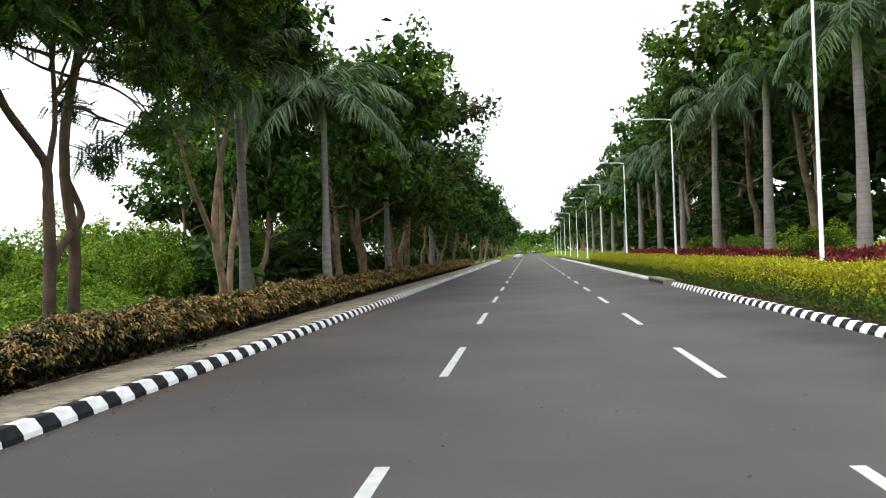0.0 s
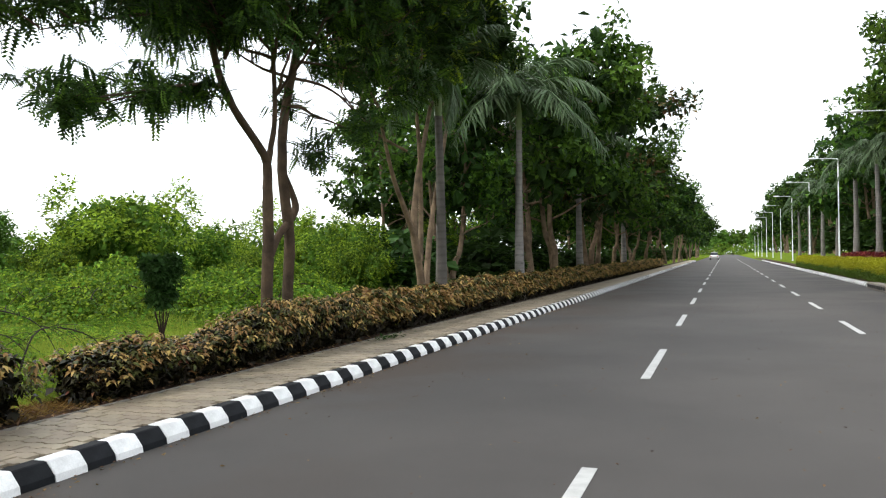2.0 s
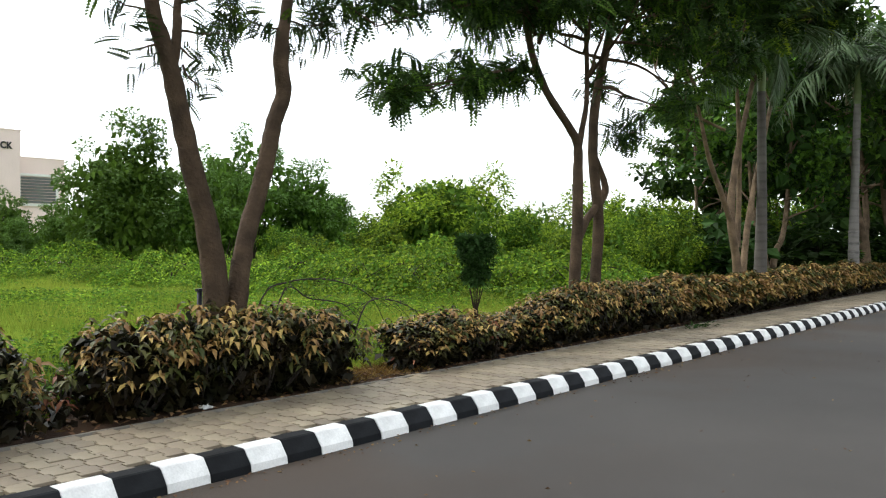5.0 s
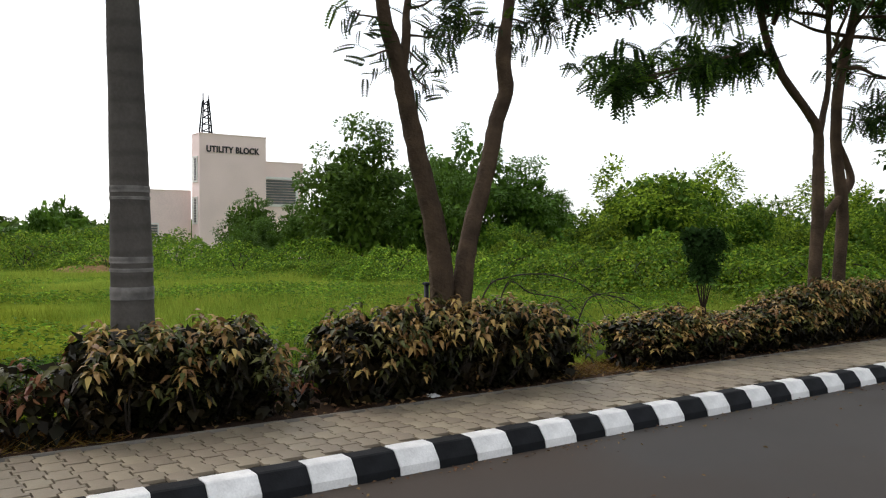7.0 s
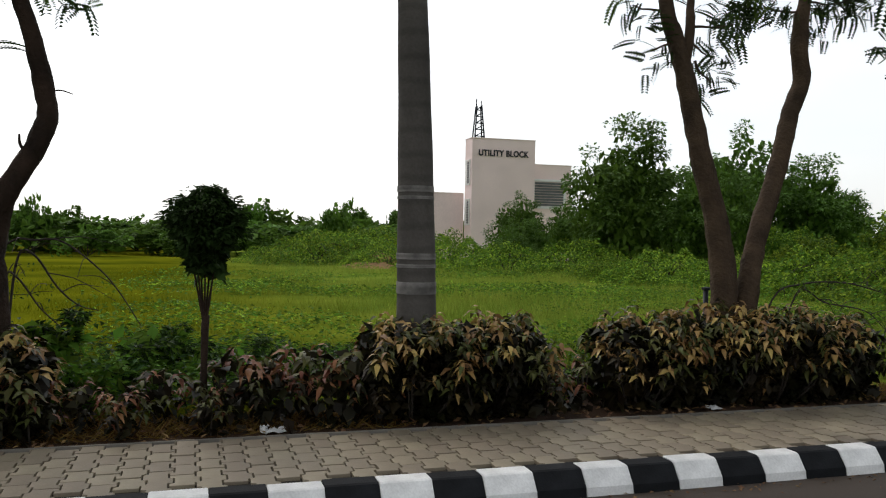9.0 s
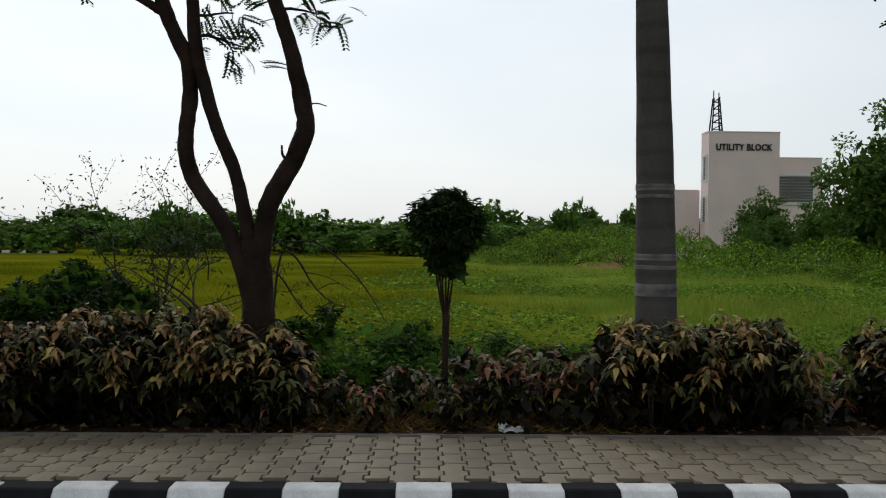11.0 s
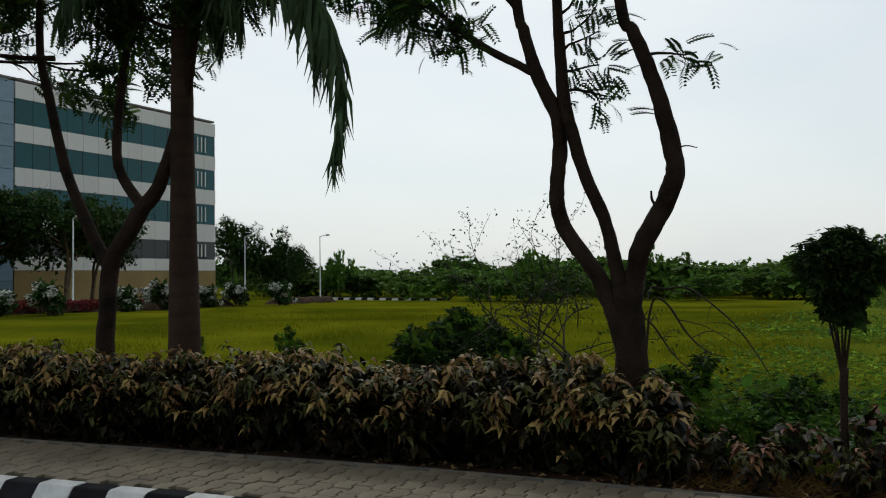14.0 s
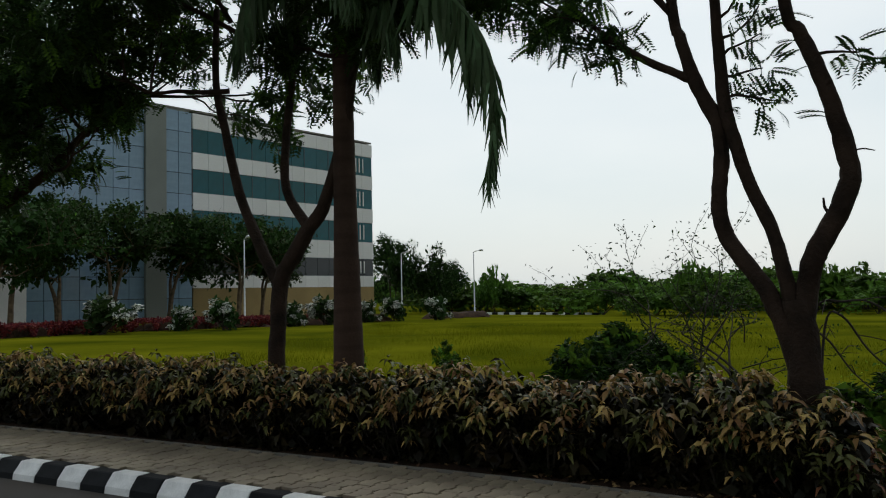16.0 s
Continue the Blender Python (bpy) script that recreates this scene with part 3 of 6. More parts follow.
hero_tree("forked tree with two long brown stems behind the hedge", RX, [
    ([(4.8, 0.05), (4.79, 0.5), (4.79, 0.86), (4.78, 1.17), (4.71, 1.59), (4.61, 1.96), (4.51, 2.26), (4.4, 2.67), (4.29, 3.08), (4.18, 3.42), (4.08, 3.72), (3.9, 5.0)], [0.175, 0.155, 0.138, 0.12, 0.1, 0.07]),
    ([(4.94, 0.05), (4.97, 0.5), (5.0, 0.86), (5.03, 1.28), (5.11, 1.6), (5.26, 2.03), (5.37, 2.46), (5.46, 2.79), (5.57, 3.09), (5.52, 3.38), (5.55, 3.7), (5.6, 3.95), (5.8, 5.2)], [0.155, 0.125, 0.108, 0.1, 0.06]),
    ([(4.28, 3.1), (4.31, 3.3), (4.34, 3.59), (4.36, 3.75), (4.5, 4.8)], [0.06, 0.055, 0.035])],
    47, [((RX, 3.9, 5.0), (0.2, -0.4, 0.8), 1.6, 3), ((RX, 5.8, 5.1), (0.2, 0.4, 0.8), 1.6, 3), ((RX, 4.6, 4.8), (0.3, 0.1, 0.9), 1.5, 3), ((RX, 4.3, 5.0), (0.8, -0.2, 0.5), 1.8, 3), ((RX, 5.6, 5.0), (0.8, 0.3, 0.5), 1.8, 3),
         ((RX, 4.12, 3.6), (0, -0.7, -0.1), 0.35, 0), ((RX, 4.2, 3.35), (0, -0.6, -0.2), 0.3, 0), ((RX, 4.36, 3.75), (0.1, 0.7, 0.1), 0.6, 1), ((RX, 4.34, 3.5), (0.1, 0.7, -0.1), 0.4, 0), ((RX, 4.36, 3.35), (0.1, 0.6, -0.4), 0.4, 0), ((RX, 4.4, 3.2), (0, 0.5, -0.3), 0.3, 0),
         ((RX, 5.55, 3.75), (0, -0.8, 0.15), 0.5, 1), ((RX, 5.6, 3.85), (0, 0.7, 0.1), 0.45, 1), ((RX, 5.55, 3.7), (0.1, 0.6, -0.1), 0.4, 0)], per_tip=10, size=0.18, thick=0.8, floor=3.7, leaf=FEATHER_FINE)

hero_tree("pair of slim leaning trunks with a wide feathery crown", RX, [
    ([(11.4, 0.05), (11.33, 0.9), (11.4, 1.86), (11.44, 2.6), (11.46, 3.1), (11.18, 3.37), (10.52, 3.82), (10.11, 4.39), (9.8, 5.17), (9.4, 6.2)], [0.15, 0.13, 0.1, 0.08, 0.055]),
    ([(12.05, 0.05), (12.04, 0.95), (12.09, 1.96), (11.94, 3.05), (12.04, 3.98), (12.44, 5.18), (12.55, 5.98), (12.6, 7.0)], [0.14, 0.13, 0.1, 0.06]),
    ([(11.46, 1.62), (11.75, 1.95), (12.1, 2.24), (12.36, 2.5), (12.05, 2.97)], [0.1, 0.09, 0.1, 0.06]),
    ([(11.46, 3.05), (11.6, 3.4), (11.7, 3.9), (11.65, 5.0), (11.4, 6.4)], [0.075, 0.06, 0.04]),
    ([(10.3, 4.1), (9.4, 3.95), (8.5, 3.7), (7.6, 3.45)], [0.04, 0.03, 0.012]),
    ([(9.8, 5.1), (8.8, 4.75), (7.8, 4.4), (6.9, 4.05)], [0.045, 0.03, 0.012])],
    59, [((RX, 9.4, 6.1), (0.3, -0.5, 0.6), 1.4, 3), ((RX, 10.2, 4.6), (0.3, -0.9, 0.25), 1.2, 3), ((RX, 12.6, 6.9), (0.2, 0.3, 0.9), 1.9, 3), ((RX, 11.4, 6.3), (0.5, 0.1, 0.7), 1.9, 3),
         ((RX, 12.4, 5.2), (0.5, 0.6, 0.3), 1.8, 3), ((RX, 11.65, 5.0), (-0.5, 0.1, 0.5), 1.7, 3), ((RX, 9.8, 5.1), (-0.2, -0.9, 0.1), 1.2, 3), ((RX, 11.7, 4.2), (0.6, 0.5, 0.3), 1.5, 2), ((RX, 9.6, 5.6), (0.4, -0.9, 0.1), 1.1, 3), ((RX, 9.6, 5.4), (-0.3, -1.0, 0.05), 1.5, 3), ((RX, 9.5, 5.9), (0.2, -1.0, 0.15), 1.7, 3), ((RX, 8.8, 4.8), (0.3, -0.8, 0.3), 0.9, 2), ((RX, 11.6, 4.6), (0.5, -0.3, 0.15), 1.4, 3), ((RX, 12.2, 4.6), (0.4, 0.5, 0.15), 1.3, 3), ((RX, 10.6, 5.2), (-0.2, -0.5, 0.2), 1.5, 3), ((RX, 11.9, 5.4), (0.6, -0.2, 0.1), 1.5, 3), ((RX, 11.65, 4.9), (-0.5, -0.3, 0.1), 1.4, 3)]
    + [((RX, y, z), ((0.7, -0.6)[k % 2], 0.5 * math.cos(2.1 * k), 0.15), 0.95, 2) for k, (y, z) in enumerate([(12.05, 4.1), (12.2, 4.6), (12.45, 5.2), (12.5, 5.8), (11.68, 4.2), (11.66, 4.8), (11.6, 5.4), (11.5, 6.0), (10.3, 4.5), (10.0, 4.9), (9.8, 5.4), (9.6, 5.8), (12.3, 4.9), (11.0, 5.2)])]
    + [((RX, 10.2 - 0.45 * k, 4.05 - 0.108 * k), ((0.4, -0.3, -0.5)[k % 3], -0.7, -0.12 - 0.1 * (k % 2)), 0.4 + 0.1 * (k % 3), 1) for k in range(7)]
    + [((RX, 9.4 - 0.5 * k, 4.97 - 0.18 * k), ((-0.4, 0.5, 0.1)[k % 3], -0.7, 0.0), 0.45 + 0.1 * (k % 3), 1) for k in range(6)],
    per_tip=7, size=0.27, share=0.3, thick=0.68, floor=3.85, leaf=FEATHER_FINE)

hero_tree("dark branching tree with a crooked stem behind the hedge", RX, [
    ([(-6.74, 0.05), (-6.72, 0.83), (-6.7, 1.2), (-6.64, 1.78), (-6.42, 2.06), (-6.23, 2.31), (-6.02, 2.53), (-5.8, 3.09), (-5.65, 3.56), (-5.5, 4.6)], [0.14, 0.125, 0.12, 0.09, 0.05]),
    ([(-6.2, 2.32), (-6.28, 2.39), (-6.54, 2.77), (-6.57, 3.33), (-6.47, 3.92), (-6.37, 4.47), (-6.32, 5.2)], [0.085, 0.065, 0.045]),
    ([(-6.65, 1.7), (-6.88, 2.05), (-7.05, 2.32), (-7.28, 2.79), (-7.52, 3.58), (-7.7, 4.12), (-7.64, 5.0)], [0.1, 0.08, 0.05])],
    71, [((RX, -5.4, 4.4), (0.2, 0.5, 0.7), 1.2, 3), ((RX, -6.18, 4.9), (0.2, 0.1, 0.9), 1.3, 3), ((RX, -7.4, 4.8), (0.3, -0.4, 0.7), 1.4, 3), ((RX, -6.2, 4.9), (0.9, 0.2, 0.5), 2.0, 3), ((RX, -7.2, 4.6), (0.9, -0.3, 0.5), 2.0, 3), ((RX, -5.5, 4.4), (0.8, 0.6, 0.5), 1.8, 3),
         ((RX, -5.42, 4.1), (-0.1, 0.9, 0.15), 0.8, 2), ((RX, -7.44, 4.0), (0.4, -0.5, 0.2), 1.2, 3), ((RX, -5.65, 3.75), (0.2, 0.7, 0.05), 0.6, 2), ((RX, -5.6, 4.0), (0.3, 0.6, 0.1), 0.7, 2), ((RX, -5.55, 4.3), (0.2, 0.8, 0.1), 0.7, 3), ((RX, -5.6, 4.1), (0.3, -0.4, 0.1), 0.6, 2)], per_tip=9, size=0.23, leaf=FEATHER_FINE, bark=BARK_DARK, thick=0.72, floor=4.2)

hero_tree("spreading dark tree beyond the drooping palm", RX, [
    ([(-14.7, 0.05), (-14.5, 1.0), (-14.1, 1.9), (-13.2, 2.65), (-12.2, 3.1), (-11.2, 3.4), (-10.2, 3.9)], [0.17, 0.15, 0.12, 0.06]),
    ([(-14.2, 1.7), (-14.3, 2.6), (-14.1, 3.6), (-13.6, 5.0)], [0.12, 0.09, 0.05]),
    ([(-13.0, 2.75), (-12.3, 3.6), (-11.3, 4.4), (-10.4, 5.2)], [0.08, 0.06, 0.04])],
    83, [((RX, -10.3, 3.85), (0.1, 0.9, 0.15), 1.3, 3), ((RX, -10.4, 5.1), (0.2, 0.8, 0.2), 1.6, 3), ((RX, -11.3, 4.4), (0.4, 0.5, 0.2), 1.5, 3), ((RX, -11.2, 3.4), (0.3, 0.6, 0.2), 1.1, 3), ((RX, -12.2, 3.2), (0.4, 0.3, 0.25), 1.1, 3),
         ((RX, -13.6, 4.9), (0.2, 0.5, 0.5), 1.5, 3), ((RX, -12.5, 4.0), (-0.5, 0.5, 0.3), 1.5, 3), ((RX, -10.8, 4.8), (0.9, 0.4, 0.1), 1.8, 3), ((RX, -12.4, 4.6), (0.9, 0.2, 0.3), 1.8, 3), ((RX, -9.9, 4.3), (-0.3, 0.9, 0.1), 1.5, 3), ((RX, -9.6, 4.9), (0.4, 0.9, 0.1), 1.5, 3), ((RX, -10.6, 5.0), (-0.2, 0.6, 0.5), 1.5, 3), ((RX, -12.8, 3.0), (0.3, 0.2, 0.4), 0.9, 3)]
    + [((RX, -12.6 + 0.4 * k, 3.1 + 0.12 * k), ((0.6, -0.5)[k % 2], 0.4, 0.05), 0.7, 2) for k in range(0, 9, 2)],
    per_tip=5, size=0.25, bark=BARK_DARK, floor=3.2, leaf=FEATHER)

hero_tree("clump of three pale trunks under a dense crown", RX, [
    ([(18.3, 0.05), (18.25, 1.1), (17.92, 2.1), (18.1, 3.1), (18.5, 4.0), (19.25, 5.4)], [0.17, 0.15, 0.12, 0.08]),
    ([(18.6, 0.05), (18.75, 1.1), (19.0, 2.25), (19.6, 3.5), (20.4, 5.0)], [0.15, 0.13, 0.1, 0.07]),
    ([(17.95, 2.0), (17.3, 2.7), (16.77, 3.2), (16.4, 3.7), (15.9, 4.8)], [0.11, 0.09, 0.05]),
    ([(18.3, 1.5), (18.35, 2.6), (18.3, 4.0), (18.0, 5.6)], [0.11, 0.09, 0.06])],
    97, [((RX, 19.25, 5.3), (0.0, 0.2, 0.6), 1.8, 3), ((RX, 20.4, 4.9), (0.0, 0.5, 0.4), 1.8, 3), ((RX, 15.9, 4.7), (0.3, -0.6, 0.6), 2.3, 3), ((RX, 18.0, 5.5), (0.2, -0.2, 0.7), 1.9, 3), ((RX, 17.2, 5.0), (-0.5, -0.5, 0.5), 2.3, 3),
         ((RX, 18.0, 7.0), (-0.1, 0.1, 0.7), 1.6, 3), ((RX, 19.5, 6.0), (0.3, 0, 0.2), 1.6, 3), ((RX, 16.5, 5.5), (0.4, -0.8, 0.2), 2.2, 3), ((RX, 17.5, 4.0), (-0.4, -0.8, 0.1), 2.2, 3)],
    per_tip=10, size=0.42, bark=BARK_PALE, mats=(LEAF_DARK, LEAF_FRESH), share=0.16, floor=3.6, thick=0.6)


# ---- generic trees ----
def tall_tree(seed, height, spread, clear, leaves=8000, size=0.3, mats=(LEAF_DARK, LEAF_MID), share=0.35, stems=2, shape=WIDE_LEAF, clump=0.075):
    """A trunk or two, limbs and an uneven crown of feather leaves with gaps."""
    g = np.random.default_rng(seed)
    wood, tips = [], []
    for n in range(stems):
        a = g.uniform(0, 6.28)
        top = np.array([np.cos(a), np.sin(a), 0]) * spread * 0.25 * (n > 0 or stems > 1)
        p = [np.array([0.12 * np.cos(a) * n, 0.12 * np.sin(a) * n, 0.0]), top * 0.25 + (0, 0, clear * 0.6), top * 0.6 + g.normal(0, 0.1, 3) + (0, 0, clear), top + (0, 0, height * 0.62)]
        wood.append(tube(bend(p, 4), [0.17, 0.13, 0.1, 0.05], 7, 0.08, seed + n))
        for k in range(6):
            z = clear * 0.9 + (height * 0.7 - clear) * (k + g.random()) / 6
            s = np.interp(z, [0, clear, height * 0.62, height], [0, 0.6, 1.0, 1.0])
            b = g.uniform(0, 6.28)
            out = np.array([np.cos(b), np.sin(b), g.uniform(0.15, 0.8)])
            spray(g, top * s * 0.9 + (0, 0, min(z, height * 0.6)), out, spread * g.uniform(0.45, 0.75) * np.interp(z, [clear, height * 0.55, height], [0.8, 1, 0.7]), 2, wood, tips, 0.05)
    at, ways = np.array([t[0] for t in tips]), np.array([t[1] for t in tips])
    at[:, 2] = np.minimum(at[:, 2], height)
    pick = g.integers(0, len(at), leaves)
    off = g.normal(size=(leaves, 3))
    off *= (g.random(leaves) ** 0.5 / np.linalg.norm(off, axis=1))[:, None]
    p = at[pick] + off * clump * spread * (2.0, 2.0, 1.5)
    w = ways[pick] * 0.4 + g.normal(0, 0.8, (leaves, 3)) + np.array([0, 0, -0.3])
    v, f = scatter(shape, p, frames_of(w, g, 0.5), size * g.uniform(0.6, 1.3, leaves))
    which = np.repeat(np.where(g.random(leaves) < share, 1, 0), len(shape[1]))
    inner = at[g.integers(0, len(at), leaves // 8)] * (0.8, 0.8, 0.97) + g.normal(0, 0.3, (leaves // 8, 3))
    v2, f2 = scatter(WIDE_LEAF, inner, frames_of(g.normal(size=inner.shape), g, 1.0), size * g.uniform(1.6, 2.6, len(inner)))
    v, f = join([(v, f), (v2, f2)])
    which = np.concatenate([which, np.zeros(len(f2), int)])
    return quads("trunk", *join(wood), BARK_PALE, smooth=True), quads("crown", v, f, list(mats), which)


def set_tree(meshes, label, x, y, scale=1.0, turn=0.0, group="roadside trees", z=None, name="tree"):
    base = thing(name, label, "tree", group, at=(x, y, float(lie(x, y)) - 0.03 if z is None else z))
    base.scale, base.rotation_euler = (scale,) * 3, (0, 0, turn)
    part("trunk", meshes[0], base)
    part("crown", meshes[1], base)
    return base


TALL = [tall_tree(200 + n, 10.5, 3.9, 2.6, 8200, 0.26, share=0.75) for n in range(3)]
FAR_TALL = [tall_tree(206 + n, 10.5, 3.9, 2.6, 4200, 0.38) for n in range(2)]
RUSTY = tall_tree(211, 10.0, 3.9, 2.6, 8000, 0.28, (LEAF_DARK, LEAF_RUST), 0.3)
g = np.random.default_rng(5)
for n, (y, s) in enumerate([(26.0, 0.76), (33.0, 1.2), (37.5, 1.22), (44.5, 1.12), (50.0, 1.05), (56.0, 1.05), (63.0, 1.0), (71.0, 1.0), (80.0, 1.02), (90.0, 1.05), (101.0, 1.12), (113.0, 1.15), (126.0, 1.15), (141.0, 1.15), (158.0, 1.2), (178.0, 1.2), (200.0, 1.25), (226.0, 1.25), (256.0, 1.25)]):
    meshes = RUSTY if n == 3 else TALL[n % 3] if y < 75 else FAR_TALL[n % 2]
    set_tree(meshes, "tall roadside tree with a broad dark green crown" if n != 3 else "roadside tree with rust-brown dry leaves in its crown",
             (-7.4 if n else -8.9) + g.uniform(-0.3, 0.3), y, s * g.uniform(0.94, 1.05), g.uniform(0, 6.28))
for n in range(11):  # a second, inner row that darkens the gaps
    set_tree(TALL[(n + 1) % 3] if n < 6 else FAR_TALL[n % 2], "dense dark tree behind the roadside row", -11.8 + g.uniform(-1.2, 1.2), 30.0 + n * 8.5 + g.uniform(-1, 1), g.uniform(0.68, 0.85), g.uniform(0, 6.28), "trees behind the row")
for n in range(16):
    y = 30 + n * 9.5 + n * n * 0.35
    set_tree(TALL[n % 3] if n < 4 else FAR_TALL[n % 2], "tall dark green tree on the bank beyond the road", 14.2 + g.uniform(-0.8, 0.8), y, g.uniform(1.42, 1.62), g.uniform(0, 6.28), "trees on the bank")
    if n < 10:
        set_tree(FAR_TALL[n % 2], "dense tree deep in the grove on the bank", 20.0 + g.uniform(-1.2, 1.2), y + 4, g.uniform(1.4, 1.6), g.uniform(0, 6.28), "trees on the bank")


# ---- palms ----
def palm(seed, height, girth, fronds=15, reach=2.9, hang=1.0, bands=(), shaft=1.1, bark=PALM_BARK, arcs=(), lift=0.0, tilt=0.0):
    """A royal palm: a ringed, tapered trunk, a green crownshaft and arching fronds of long leaflets."""
    g = np.random.default_rng(seed)
    zs = np.linspace(0, height, 40)
    bulge = girth * np.interp(zs / height, [0, 0.06, 0.14, 0.55, 1.0], [1.3, 1.06, 1.0, 0.74, 0.6])
    bulge = bulge * (1 + 0.012 * np.sin(zs * 31))
    lean = np.stack([0.03 * np.sin(zs * 0.6), 0.03 * np.sin(zs * 0.5 + 1) - 0.03 * np.sin(1) + tilt * zs, zs], -1)
    trunk = quads("trunk", *tube(lean, bulge, 16), bark, smooth=True)
    rings = []
    for z, h in bands:
        r = float(np.interp(z, zs, bulge)) + 0.004
        x, y = 0.03 * math.sin(z * 0.6), 0.03 * math.sin(z * 0.5 + 1) - 0.03 * math.sin(1) + tilt * z
        rings.append(quads("painted_band", *tube([(x, y, z - h / 2), (x, y, z), (x, y, z + h / 2)], [r + 0.001, r + 0.001], 16), PALM_RING, smooth=True))
    top = lean[-1]
    crownshaft = quads("crownshaft", *tube(top + np.outer(np.linspace(-0.02, shaft, 8), (0, 0, 1)), [girth * 0.62, girth * 0.68, girth * 0.38, girth * 0.28], 12), CROWNSHAFT, smooth=True)
    made = []
    for n in range(fronds + len(arcs)):
        a = n * 2.399 + g.uniform(-0.2, 0.2)
        rise = np.interp(n / fronds, [0, 1], [1.1, -0.05 + lift]) + g.uniform(-0.1, 0.1)
        L = reach * g.uniform(0.85, 1.1)
        s = np.linspace(0, 1, 12)
        along = L * s * np.cos(rise * (1 - 0.3 * s))
        drop = L * (np.sin(rise) * s - hang * (0.75 * s ** 2 + 0.25 * s ** 3))
        along = along * (1 - 0.25 * hang * s)
        mid = top + np.array([0, 0, shaft * 0.95]) + np.stack([along * np.cos(a), along * np.sin(a), drop], -1)
        if n >= fronds:
            mid = np.array(bend(arcs[n - fronds], 4))
            s = np.linspace(0, 1, len(mid))
        pieces = [tube(mid, [0.035, 0.008], 5)]
        t = np.linspace(0.1, 0.99, 46 if n < fronds else 130)
        at = np.stack([np.interp(t, s, mid[:, k]) for k in range(3)], -1)
        way = np.gradient(at, axis=0)
        way /= np.linalg.norm(way, axis=1)[:, None]
        side = np.cross(way, (0, 0, 1.0))
        side /= np.linalg.norm(side, axis=1)[:, None] + 1e-9
        for sg in (-1, 1):
            w = side * sg * 0.75 + way * 0.55 + np.array([0, 0, -0.35]) + g.normal(0, 0.13, at.shape)
            if n >= fronds:  # an old frond lets its leaflets hang
                w = side * sg * 0.35 + way * 0.35 + np.array([0, 0, -0.9]) + g.normal(0, 0.13, at.shape)
            size = 0.26 * reach * np.interp(t, [0, 0.2, 0.6, 1], [0.5, 1, 1, 0.45]) * g.uniform(0.85, 1.15, len(t))
            strip = (np.array([(0, -0.014, 0), (0, 0.014, 0), (0.5, 0.036, -0.06), (0.5, -0.036, -0.06), (1, 0.004, -0.34), (1, -0.004, -0.34)]), np.array([(0, 1, 2, 3), (3, 2, 4, 5)]))
            pieces.append(scatter(strip, at, frames_of(w, g, 0.4), size))
        made.append(quads("frond", *join(pieces), PALM_LEAF))
    return trunk, crownshaft, made, rings


def set_palm(meshes, label, x, y, turn=0.0, scale=1.0, group="royal palms", z=None):
    trunk, crownshaft, made, rings = meshes
    base = thing("palm_tree", label, "palm tree", group, at=(x, y, float(lie(x, y)) - 0.03 if z is None else z))
    base.rotation_euler, base.scale = (0, 0, turn), (scale,) * 3
    stem = part("trunk", trunk, base)
    for r in rings:
        part("painted_band", r, stem, "worn pale painted band")
    part("crownshaft", crownshaft, base, "smooth green crownshaft")
    for f in made:
        part("frond", f, base)
    return base


set_palm(palm(1, 6.3, 0.165, 13, 2.6, 0.55, ((1.32, 0.05), (1.24, 0.03), (1.87, 0.05), (1.8, 0.025), (1.06, 0.1)), bark=PALM_BARK_MID, tilt=-0.024), "royal palm with a grey trunk and pale bands behind the hedge", -6.95, 1.83, 0.0)
set_palm(palm(2, 4.3, 0.165, 10, 2.4, 0.5, bark=PALM_BARK_SHADED, lift=0.45, arcs=(
    [(0.05, 0.1, 5.2), (0.3, 0.5, 5.1), (0.5, 1.0, 4.75), (0.62, 1.5, 4.35), (0.65, 1.93, 3.9), (0.65, 2.15, 3.45), (0.65, 2.16, 2.95), (0.65, 2.08, 2.5)],
    [(0.05, 0.1, 5.2), (0.2, 0.6, 5.2), (0.4, 1.2, 4.9), (0.5, 1.65, 4.4), (0.52, 1.85, 3.85), (0.5, 1.85, 3.3)],
    [(0.05, 0.05, 5.2), (0.5, 0.35, 5.2), (0.9, 0.7, 4.9), (1.1, 0.95, 4.5), (1.2, 1.1, 4.1)],
    [(0.05, 0.0, 5.2), (0.5, -0.2, 5.1), (0.85, -0.4, 4.75), (1.0, -0.5, 4.3), (1.05, -0.5, 3.9)],
    [(0.05, 0.1, 5.2), (0.4, 0.5, 5.1), (0.6, 0.85, 4.7), (0.68, 1.1, 4.2), (0.7, 1.2, 3.75)],
    [(0.05, 0.1, 5.2), (0.2, 0.45, 5.05), (0.32, 0.6, 4.6), (0.38, 0.7, 4.1), (0.4, 0.72, 3.75)])),
    "royal palm with long drooping dark fronds behind the hedge", -6.95, -5.73, 0.0)
PALM_MID = palm(3, 4.5, 0.17, 15, 3.1, 0.58, ((0.9, 0.1), (1.15, 0.08), (1.4, 0.08), (1.7, 0.08)))
PALM_TALL = palm(4, 7.2, 0.25, 14, 3.4, 0.75)
